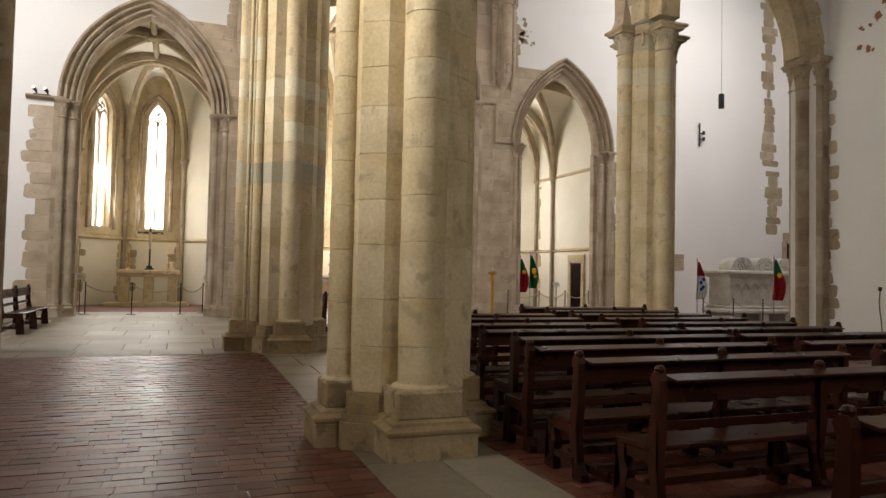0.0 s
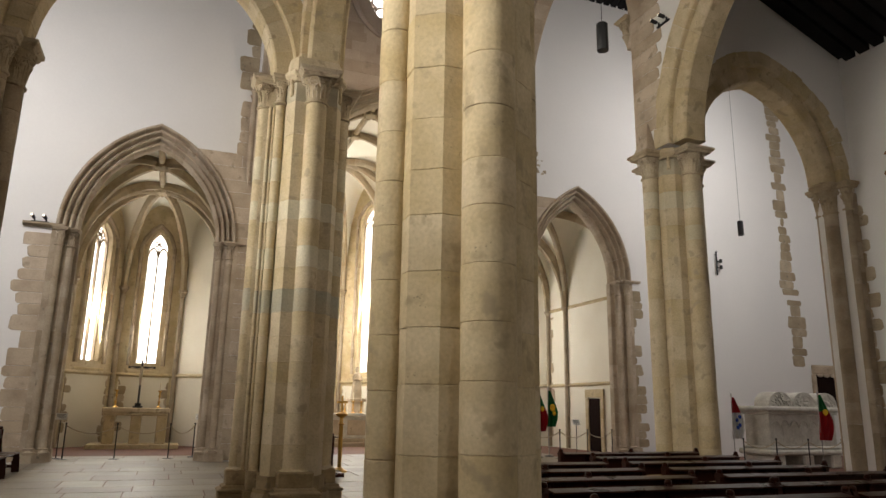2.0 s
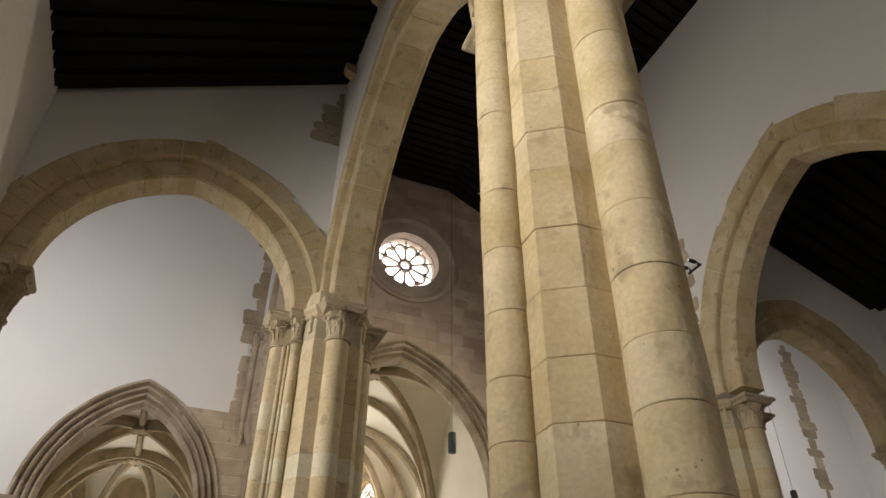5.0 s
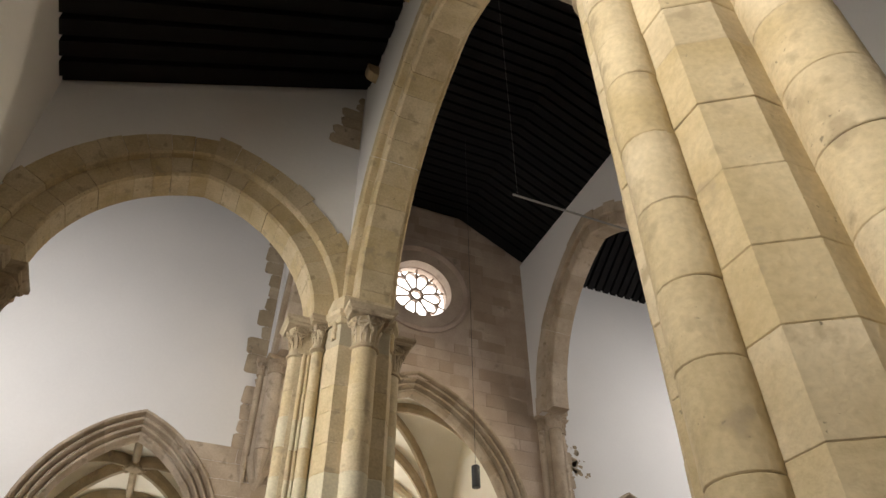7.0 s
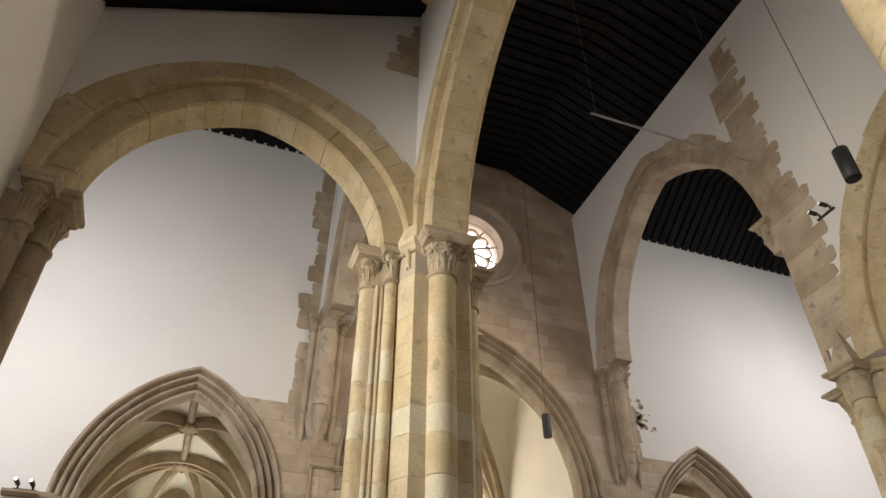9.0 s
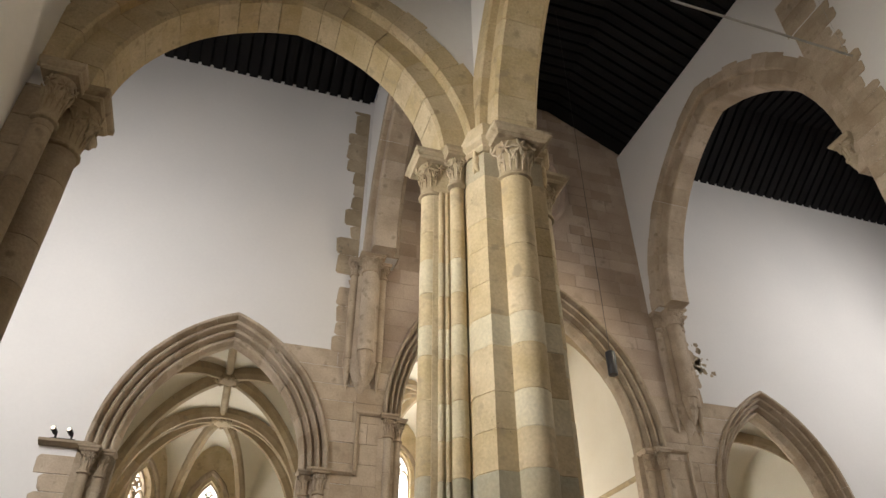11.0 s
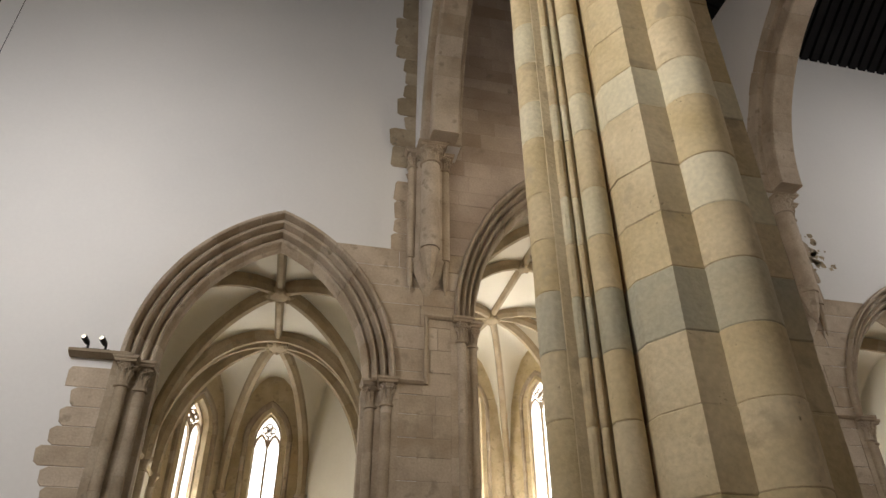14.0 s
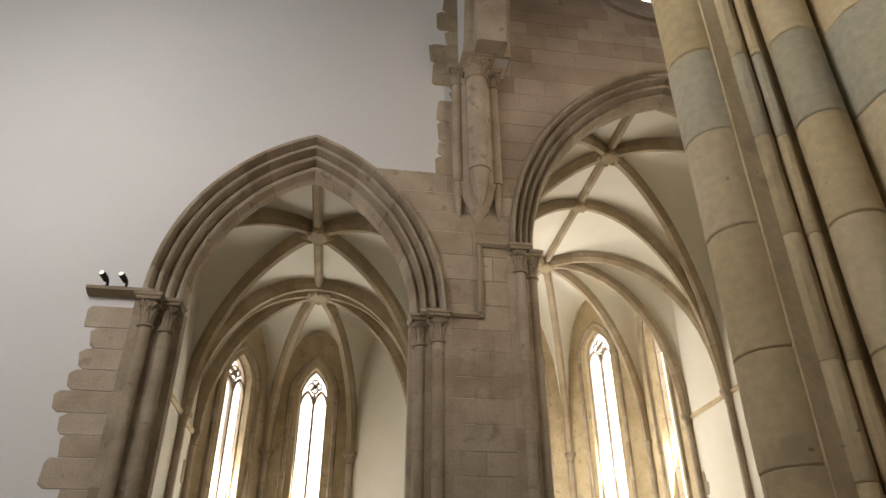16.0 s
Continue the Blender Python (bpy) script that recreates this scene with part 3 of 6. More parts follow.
def pier(x, y, mat, label, seedv=1, patch=True, head=CAP - 0.16, bands=None, west=(0.605, 0.212), side=(0.595, 0.148), inner=None, c1=(0.546, 0.315), c2=(0.33, 0.46), thin=None, free=1):
    """Compound pier: a core with facetted corners, four round shafts, high bases and leaf capitals.
    west, side: offset and radius of the shafts; c1, c2: the corner of the core; thin: slender shafts on the aisle side; free: the side (+x or -x) whose capital carries no arch."""
    random.seed(seedv)
    z0 = floor_z(y)
    p = thing("stone_pier", pose(x, y, z0), label, "pier", "piers of the nave arcades")
    H = head - z0
    ring = [(u, w) for u, w in ((-c2[0], -c2[1]), (c2[0], -c2[1]), (c1[0], -c1[1]), (c1[0], c1[1]), (c2[0], c2[1]), (-c2[0], c2[1]), (-c1[0], c1[1]), (-c1[0], -c1[1]))]
    part("core", prism(bmesh.new(), [(a * 0.985, b * 0.985) for a, b in ring], 0.2, H - 0.2), MORTAR, p)
    shafts = [(0, -west[0], west[1]), (0, west[0], west[1]), (-side[0], 0, side[1]), ((inner or side)[0], 0, (inner or side)[1])]
    for cx, cy, r in shafts:
        e = 0.15 + 0.05 * (r > 0.18)
        plinth(p, cx, cy, r + e, r + e, 0.22, 0.585, PLINTH, (0.10, 0.10))
    part("plinth_core", prism(bmesh.new(), [(a * 1.24, b * 1.24) for a, b in ring], -0.25, 0.24), PLINTH, p)
    part("plinth_core", prism(bmesh.new(), [(a * 1.19, b * 1.19) for a, b in ring], 0.24, 0.30), PLINTH, p)
    part("plinth_core", prism(bmesh.new(), [(a * 1.09, b * 1.09) for a, b in ring], 0.30, 0.50), PLINTH, p)
    top = H - 0.58
    courses = []
    z = 0.50
    while z < top - 0.1:
        h = random.uniform(0.34, 0.52)
        if top - (z + h) < 0.3:
            h = top - z
        courses.append((z, h, bands[random.choice((0, 1, 0, 2, 0)) if z > 2.4 else 0] if bands else mat))
        z += h
    for z, h, cmat in courses:
        for qx in (-1, 1):
            for qy in (-1, 1):
                d = random.uniform(-0.004, 0.004)
                pts = [(0.02, 0.02), (c1[0] + d, 0.02), (c1[0] + d, c1[1]), (c2[0], c2[1] + d), (0.02, c2[1] + d)]
                bm = bmesh.new()
                g = random.uniform(0.005, 0.009)
                rings = [[bm.verts.new((qx * u * f, qy * w * f, zz)) for u, w in pts] for f, zz in ((0.991, z + 0.001), (1, z + g), (1, z + h - g), (0.991, z + h - 0.001))]
                for a, b in zip(rings, rings[1:]):
                    for i in range(5):
                        bm.faces.new((a[i], a[(i + 1) % 5], b[(i + 1) % 5], b[i]))
                bm.faces.new(rings[0][::-1]), bm.faces.new(rings[-1])
                part("core_stone", bm, cmat if random.random() > 0.3 else mat, p)
    for cx, cy, r in shafts:
        z = 0.585
        part("shaft_base", lathe(bmesh.new(), [(r + q, z + e) for q, e in ((0.05, -0.03), (0.052, 0.005), (0.03, 0.022), (0.006, 0.03), (-0.004, 0.06))], 22), mat, p, "", Matrix.Translation((cx, cy, 0)), smooth=True)
        shift = random.uniform(-0.05, 0.05)
        for z, h, cmat in courses:
            if z < 0.55:
                h += z - 0.61 + shift
                z = 0.61
            else:
                z += shift
            h = min(h, top - z + 0.01)
            if z + h > top - 0.06:
                h = top - z + 0.01
            part("drum", drum(r, h - 0.002, 26 if r > 0.18 else 18), cmat if random.random() > 0.3 else mat, p, "", Matrix.Translation((cx + random.uniform(-.003, .003), cy + random.uniform(-.003, .003), z)), smooth=True)
        half = r * 1.5 + 0.10
        capital(p, Matrix.Translation((cx, cy, 0)), r, top, H, half, CAPST, seedv * 7 + int(cx * 3 + cy * 5), 24)
        if free and cx * free > 0.1:
            pyramid(p, cx, cy, half * 0.72, H - 0.003, 0.85, PALE)
    for qx in (-1, 1):
        for qy in (-1, 1):
            if thin and qx < 0:
                # slender shaft and rolls between the aisle shaft and the core
                tx, ty, rt = thin
                part("pilaster", box(bmesh.new(), -side[0], -c1[0] + 0.02, min(0, qy * 0.125), max(0, qy * 0.125), 0.3, H - 0.1), mat, p)
                part("plinth_block", box(bmesh.new(), -tx - 0.16, -tx + 0.16, qy * ty - 0.16, qy * ty + 0.16, -0.25, 0.26, 0.014), PLINTH, p)
                part("base_block", box(bmesh.new(), -tx - 0.12, -tx + 0.12, qy * ty - 0.12, qy * ty + 0.12, 0.26, 0.57, 0.02), PLINTH, p)
                for z, h, cmat in courses:
                    part("drum", drum(rt, h - 0.002, 16), cmat, p, "", Matrix.Translation((-tx, qy * ty, z)), smooth=True)
                    part("roll", drum(0.034, h - 0.002, 8), cmat, p, "", Matrix.Translation((-side[0] + 0.10, qy * 0.125, z)), smooth=True)
                    part("roll", drum(0.026, h - 0.002, 8), cmat, p, "", Matrix.Translation((-side[0] + 0.17, qy * 0.14, z)), smooth=True)
                capital(p, Matrix.Translation((-tx, qy * ty, 0)), rt, top + 0.08, H, rt * 1.5 + 0.07, CAPST, seedv * 5 + qy, 14)
            # hanging leaf at the head of each facet
            mx, my = qx * (c1[0] + c2[0]) / 2, qy * (c1[1] + c2[1]) / 2
            a = math.atan2(qy * (c1[0] - c2[0]), qx * (c2[1] - c1[1]))
            bm = bmesh.new()
            for k, dz in ((-1, -0.06), (0, 0.05), (1, -0.06)):
                bmesh.ops.create_icosphere(bm, subdivisions=2, radius=1, matrix=Matrix.Translation((mx, my, top + 0.30 + dz)) @ Matrix.Rotation(a, 4, "Z") @ Matrix.Rotation(0.25 * k, 4, "X") @ Matrix.Diagonal((0.045, 0.035, 0.14, 1)))
            part("leaf_stop", bm, mat, p, smooth=True)
    # cornice linking the abaci round the core
    bm = bmesh.new()
    rings = []
    for f, zz in ((0.985, H - 0.16), (1.04, H - 0.125), (1.04, H - 0.10), (1.13, H - 0.06), (1.15, H - 0.004)):
        rings.append([bm.verts.new((a * f, b * f, zz)) for a, b in ring])
    for a, b in zip(rings, rings[1:]):
        for i in range(8):
            bm.faces.new((a[i], a[(i + 1) % 8], b[(i + 1) % 8], b[i]))
    bm.faces.new(rings[0][::-1]), bm.faces.new(rings[-1])
    part("cornice", bm, mat, p)
    part("impost", prism(bmesh.new(), [(a * 0.96, b * 0.96) for a, b in ring], H - 0.02, H + 0.34), mat, p)
    if patch:
        # stone let into the hollow beside the west shaft
        part("inset_stone", box(bmesh.new(), 0.19, 0.345, -c2[1] - 0.025, -c2[1] + 0.02, 1.95, 2.80, 0.008), mat, p)
    return p


BANDS = (STONE_B, GREYST, LIGHTST)
PLAIN = "worn cream limestone pier with round shafts on high plinths"
pier(2.095, 6.605, STONE, PLAIN, seedv=11)
pier(1.985, 14.065, STONE_B, "cream limestone pier with grey-green patched courses and leaf capitals", seedv=23, bands=BANDS, west=(0.60, 0.193), side=(0.88, 0.118), inner=(0.60, 0.16), c1=(0.517, 0.395), c2=(0.395, 0.62), thin=(0.61, 0.225, 0.087), free=0)
pier(10.75, 14.12, STONE_B, "pale limestone pier with leaf capitals beside the pews", seedv=35, head=CAP - 0.30, bands=(STONE_B, STONE_B, LIGHTST), west=(0.63, 0.205), side=(0.66, 0.18), c1=(0.56, 0.36), c2=(0.37, 0.53), free=-1)
pier(10.70, 6.65, STONE, PLAIN, seedv=41, head=CAP - 0.30, free=-1)
pier(AX, -0.75, STONE, PLAIN, seedv=47, patch=False)
pier(CX, -0.75, STONE, PLAIN, seedv=53, patch=False, head=CAP - 0.30, free=-1)


# ---- responds of the aisle arches on the outer walls ----
def respond(x, y, face, mat, label):
    """Half pier against a wall: block, three shafts and capitals, with ragged bonding stones."""
    z0 = floor_z(y)
    p = thing("wall_respond", pose(x, y, z0, 0, 0, face), label, "respond", "responds of the aisle arches")
    H = CAP - 0.2 - z0
    top = H - 0.78
    z = 0.0
    while z < top + 0.5:
        h = random.uniform(0.3, 0.46)
        h = min(h, top + 0.52 - z) if top + 0.52 - z < 0.7 else h
        part("block", box(bmesh.new(), -0.02, 0.34, -0.46, 0.46, z, z + h - 0.004, 0.01), mat, p)
        z += h
    for cx, cy, r in ((0.42, 0.0, 0.20), (0.32, -0.42, 0.11), (0.32, 0.42, 0.11)):
        z = 0.0
        while z < top - 0.05:
            h = min(random.uniform(0.5, 0.8), top - z)
            part("drum", drum(r, h - 0.003, 16), mat, p, "", Matrix.Translation((cx, cy, z)), smooth=True)
            z += h
        capital(p, Matrix.Translation((cx, cy, 0)), r, top + (0.05 if r < 0.2 else 0), H, 0.36 if r > 0.15 else 0.24, CAPST, int(x * 10) + int(cy * 10), 16)
    return p


respond(NORTHX, 14.3, 0, DARKST, "brown weathered half pier with leaf capitals on the aisle wall")
respond(SOUTHX, 14.3, 180, DARKST, "brown weathered half pier with leaf capitals on the aisle wall")


# ---- crossing responds on the east wall: short clustered shafts on pointed corbels ----
def hung_respond(x, label):
    p = thing("hanging_respond", pose(x, EASTY, 0), label, "respond", "hanging responds of the crossing arches")
    for cx, cy, r in ((0.0, -0.30, 0.20), (-0.36, -0.10, 0.10), (0.36, -0.10, 0.10)):
        zb, zt = 9.15 if r > 0.15 else 9.0, 11.35
        part("shaft", lathe(bmesh.new(), [(r, zb), (r, zb + 0.02), (r, zt)], 18), PALE, p, "", Matrix.Translation((cx, cy, 0)), smooth=True)
        capital(p, Matrix.Translation((cx, cy, 0)), r, zt, 11.78, 0.33 if r > 0.15 else 0.2, PALE, int(x * 7 + cx * 30), 16)
        part("shaft_foot", lathe(bmesh.new(), [(0.01, zb - 0.75), (r * 0.5, zb - 0.5), (r * 0.98, zb - 0.02), (r, zb)], 8), PALE, p, "", Matrix.Translation((cx, cy + 0.03, 0)))
    bm = bmesh.new()
    prism(bm, [(-0.45, 0), (-0.40, -0.12), (-0.2, -0.2), (0.2, -0.2), (0.40, -0.12), (0.45, 0)], 8.95, 11.5)
    part("backing", bm, PALE, p)
    bm = bmesh.new()
    top = [bm.verts.new(q) for q in ((-0.45, 0.02, 8.95), (-0.40, -0.12, 8.95), (-0.2, -0.2, 8.95), (0.2, -0.2, 8.95), (0.40, -0.12, 8.95), (0.45, 0.02, 8.95))]
    tip = bm.verts.new((0, 0.02, 8.1))
    for a, b in zip(top, top[1:]):
        bm.faces.new((a, b, tip))
    bm.faces.new(top)
    part("corbel", bm, PALE, p)
    return p


def corbel_capital(x, face, label):
    """Leaf capital on a short tapering corbel where a crossing arch meets the pier."""
    p = thing("corbel_capital", pose(x, CROSS.c - CROSS.a - 0.02, 0), label, "capital", "corbel capitals of the crossing arches")
    capital(p, Matrix.Translation((face * 0.30, 0.0, 0)), 0.13, 11.32, 11.77, 0.26, CAPST, int(x * 9), 16)
    part("corbel", lathe(bmesh.new(), [(0.02, 10.95), (0.07, 11.05), (0.12, 11.2), (0.13, 11.3)], 12), CAPST, p, "", Matrix.Translation((face * 0.30, 0.0, 0)), smooth=True)
    part("backing", box(bmesh.new(), -0.36, 0.36, -0.5, 0.03, 10.9, 11.75, 0.02), PALE, p)


corbel_capital(CX, -1, "weathered leaf capital on a small corbel under the crossing arch")
corbel_capital(AX, 1, "weathered leaf capital on a small corbel under the crossing arch")
hung_respond(AX - 0.2, "pale clustered shafts on a pointed corbel with leaf capitals")
hung_respond(CX + 0.12, "pale clustered shafts on a pointed corbel with leaf capitals")


# ---- jambs of the chapel openings ----
def jamb(x, side, spring, z0, label, mat):
    """Moulded jamb with two shafts; side +1: the opening lies towards +x."""
    p = thing("chapel_jamb", pose(x, EASTY, z0), label, "jamb", "jambs of the chapel openings")
    H = spring - z0
    top = H - 0.48
    z = 0.30
    while z < H - 0.03:
        h = min(random.uniform(0.36, 0.5), H - 0.02 - z)
        if H - 0.02 - z - h < 0.2:
            h = H - 0.02 - z
        bm = bmesh.new()
        pts = [(-0.62, -0.02), (-0.36, -0.02), (-0.36, 0.14), (-0.10, 0.14), (-0.10, 0.42), (0.02, 0.46), (0.02, 0.70), (-0.62, 0.70)]
        prism(bm, [(u * side, w) for u, w in pts], z + 0.002, z + h - 0.002)
        part("jamb_stone", bm, mat, p)
        z += h
    for cx, cy, r in ((-0.40, 0.02, 0.10), (-0.14, 0.22, 0.105)):
        z = 0.34
        while z < top - 0.03:
            h = min(random.uniform(0.7, 1.2), top - z)
            part("shaft", drum(r, h - 0.003, 14), mat, p, "", Matrix.Translation((cx * side, cy, z)), smooth=True)
            z += h
        capital(p, Matrix.Translation((cx * side, cy, 0)), r, top, H, 0.21, DARKST if mat is not PALE else PALE, int(x * 5), 14)
        part("shaft_base", lathe(bmesh.new(), [(0.19, 0.18), (0.2, 0.24), (0.15, 0.27), (0.14, 0.30), (0.155, 0.33), (0.11, 0.36)], 12), mat, p, "", Matrix.Translation((cx * side, cy, 0)), smooth=True)
    bm = bmesh.new()
    pts = [(-0.70, -0.14), (-0.30, -0.14), (-0.18, 0.02), (0.06, 0.30), (0.06, 0.70), (-0.70, 0.70)]
    prism(bm, [(u * side, w) for u, w in pts], -0.2, 0.20)
    part("plinth", bm, mat, p)
    bm = prism(bmesh.new(), [(u * side * 0.97, w + 0.03 if w < 0.6 else w) for u, w in pts], 0.20, 0.31)
    part("plinth", bm, mat, p)
    return p


JL = "weathered stone chapel jamb with slender shafts and leaf capitals"
ZT = 0.19
jamb(LC.c - LC.a, 1, LC.spring, ZT, JL, DARKST), jamb(LC.c + LC.a, -1, LC.spring, ZT, JL, PALE)
jamb(RC.c - RC.a, 1, RC.spring, ZT, JL, PALE), jamb(RC.c + RC.a, -1, RC.spring, ZT, JL, PALE)
jamb(CC.c - CC.a, 1, CC.spring, ZT, JL, PALE), jamb(CC.c + CC.a, -1, CC.spring, ZT, JL, PALE)


# ---- chapels: polygonal apses with rib vaults ----
def facet_place(p0, p1):
    d = (Vector(p1) - Vector(p0)).normalized()
    nrm = Vector((d.y, -d.x))
    return lambda u, v, z: (p0[0] + d.x * u + nrm.x * v, p0[1] + d.y * u + nrm.y * v, z)


def lancet(place, mid, half, zb, zs, rise, parent, depth, label):
    """Tall two-light window: stone frame, mullion, pointed heads with a small opening between, glass."""
    w = thing("lancet_window", Matrix(), label, "window", "tall lancet windows of the chapels", "structure")
    a = Pointed(mid, half, zs, rise)
    for side in (-1, 1):
        bm = bmesh.new()
        pts = [(mid + side * half, zb)] + [a.point(side, 0, s / 8) for s in range(9)]
        pin = [(mid + side * (half - 0.035), zb)] + [a.point(side, -0.035, s / 8) for s in range(9)]
        vs = [[bm.verts.new(place(u, depth + dv, z)) for u, z in q] for q in (pts, pin) for dv in (-0.06, 0.06)]
        o0, o1, i0, i1 = vs
        for j in range(9):
            for p, q in ((o0, o1), (o1, i1), (i1, i0), (i0, o0)):
                bm.faces.new((p[j], p[j + 1], q[j + 1], q[j]))
        part("window_frame", bm, PALE, w)
        # pointed head of one light
        sub = Pointed(mid + side * half * 0.5, half * 0.5 - 0.045, zs - 0.15, half * 0.8)
        for sd in (-1, 1):
            bm = bmesh.new()
            pt = [sub.point(sd, 0.045, s / 6) for s in range(7)]
            pi = [sub.point(sd, -0.015, s / 6) for s in range(7)]
            vs = [[bm.verts.new(place(u, depth + dv, z)) for u, z in q] for q in (pt, pi) for dv in (-0.05, 0.05)]
            o0, o1, i0, i1 = vs
            for j in range(6):
                for p, q in ((o0, o1), (o1, i1), (i1, i0), (i0, o0)):
                    bm.faces.new((p[j], p[j + 1], q[j + 1], q[j]))
            part("tracery", bm, PALE, w)
    bm = bmesh.new()
    ring = [(math.cos(2 * math.pi * k / 16), math.sin(2 * math.pi * k / 16)) for k in range(16)]
    zc = zs + rise * 0.42
    for k in range(4):
        cx, cz, rr = mid + 0.10 * half / 0.4 * math.cos(math.pi * k / 2), zc + 0.10 * half / 0.4 * math.sin(math.pi * k / 2), 0.085 * half / 0.4
        vs = [[bm.verts.new(place(cx + c * r, depth + dv, cz + s * r)) for c, s in ring] for r in (rr + 0.03, rr) for dv in (-0.04, 0.04)]
        for j in range(16):
            n = (j + 1) % 16
            for p, q in ((vs[0], vs[1]), (vs[1], vs[3]), (vs[3], vs[2]), (vs[2], vs[0])):
                bm.faces.new((p[j], p[n], q[n], q[j]))
    part("quatrefoil", bm, PALE, w)
    bm = bmesh.new()
    v = [bm.verts.new(place(mid + x, depth + y, z)) for z in (zb, zs + 0.1) for x, y in ((-0.03, -0.06), (0.03, -0.06), (0.03, 0.06), (-0.03, 0.06))]
    for f in ((3, 2, 1, 0), (4, 5, 6, 7), (0, 1, 5, 4), (1, 2, 6, 5), (2, 3, 7, 6), (3, 0, 4, 7)):
        bm.faces.new([v[i] for i in f])
    part("mullion", bm, PALE, w)
    z = zb + 0.75
    while z < zs - 0.2:
        bm = bmesh.new()
        tube(bm, [place(mid - half + 0.03, depth, z), place(mid + half - 0.03, depth, z)], 0.008, 5)
        part("glazing_bar", bm, IRON, w)
        z += 0.75
    return w


def rib_curve(p0, p1, z0, z1, n=14):
    return [Vector((p0[0] + (p1[0] - p0[0]) * s, p0[1] + (p1[1] - p0[1]) * s, z0 + (z1 - z0) * math.sqrt(max(0, 1 - (1 - s) ** 2)))) for s in [1 - math.cos(math.pi / 2 * i / n) for i in range(n + 1)]]


def rib(pts, parent, w=0.125, d=0.20, stones=1):
    """Rib with a chamfered section, in a few stones."""
    n = len(pts) - 1
    sec = [(-w, 0.10), (-w, -d * 0.35), (-w * 0.45, -d), (w * 0.45, -d), (w, -d * 0.35), (w, 0.10)]
    cut = max(1, n // stones)
    for i0 in range(0, n, cut):
        i1 = min(n, i0 + cut)
        bm = bmesh.new()
        rings = []
        for i in range(i0, i1 + 1):
            t = (pts[min(i + 1, n)] - pts[max(i - 1, 0)]).normalized()
            flat = Vector((pts[-1].x - pts[0].x, pts[-1].y - pts[0].y, 0)).normalized()
            side = flat.cross(Vector((0, 0, 1)))
            up = side.cross(t).normalized()
            if up.z < 0 and abs(up.z) > 0.01:
                up = -up
            if up.dot(flat) > 0 and abs(up.z) < 0.02:
                up = -up
            p = pts[i]
            rings.append([bm.verts.new(p + side * a + up * b) for a, b in sec])
        for a, b in zip(rings, rings[1:]):
            for q in range(6):
                bm.faces.new((a[q], a[(q + 1) % 6], b[(q + 1) % 6], b[q]))
        bm.faces.new(rings[0][::-1]), bm.faces.new(rings[-1])
        part("rib_stone", bm, RIBST, parent)


def web(P, Q, zr, parent, n=10):
    """Vault cell between two ribs that meet at a boss; zr: height of its ridge."""
    bm = bmesh.new()
    rows = []
    for a, b in zip(P, Q):
        z = (a.z + b.z) / 2
        lift = zr - z
        rows.append([bm.verts.new(a.lerp(b, t / n) + Vector((0, 0, 0.09 + lift * (1 - abs(2 * t / n - 1) ** 2.2) ** 0.55))) for t in range(n + 1)])
    for r, q in zip(rows, rows[1:]):
        for i in range(n):
            bm.faces.new((r[i], r[i + 1], q[i + 1], q[i]))
    bmesh.ops.remove_doubles(bm, verts=bm.verts[:], dist=0.0005)
    return part("vault_cell", bm, CREAM, parent, smooth=True)


def boss(x, y, z, r, parent):
    bm = lathe(bmesh.new(), [(r * 0.5, z + 0.08), (r, z + 0.02), (r, z - 0.16), (r * 0.8, z - 0.22), (r * 0.3, z - 0.24)], 14, (x, y))
    for k in range(8):
        a = math.pi * k / 4
        bmesh.ops.create_icosphere(bm, subdivisions=1, radius=r * 0.34, matrix=Matrix.Translation((x + r * 0.85 * math.cos(a), y + r * 0.85 * math.sin(a), z - 0.17)))
    part("boss", bm, RIBST, parent, "carved round vault boss")


def string_course(p0, p1, z, parent, size=0.10):
    pl = facet_place(p0, p1)
    L = (Vector(p1) - Vector(p0)).length
    bm = bmesh.new()
    sec = ((0.0, -0.05), (size * 0.5, -0.05), (size, 0.0), (size, 0.04), (0.0, 0.10))
    rings = [[bm.verts.new(pl(u, v, z + h)) for v, h in sec] for u in (0, L)]
    for q in range(5):
        bm.faces.new((rings[0][q], rings[0][(q + 1) % 5], rings[1][(q + 1) % 5], rings[1][q]))
    bm.faces.new(rings[0][::-1]), bm.faces.new(rings[1])
    part("string_course", bm, STONE, parent)


def corner_shaft(x, y, ang, zb, zt, parent, corbelled=False):
    """Slender wall shaft with a small capital under the ribs."""
    sh = part("wall_shaft", lathe(bmesh.new(), [(0.10, zb), (0.10, zb + 0.02), (0.10, zt)], 12), DARKST, parent, "slender stone wall shaft", Matrix.Translation((x + 0.05 * math.cos(ang), y + 0.05 * math.sin(ang), 0)), smooth=True)
    bm = lathe(bmesh.new(), [(0.10, zt - 0.03), (0.13, zt - 0.02), (0.105, zt + 0.01), (0.125, zt + 0.12), (0.17, zt + 0.2), (0.20, zt + 0.22), (0.20, zt + 0.30)], 10)
    leaf_cluster(bm, 0.10, zt, zt + 0.26, 5, int(x * 3))
    part("small_capital", bm, DARKST, sh)


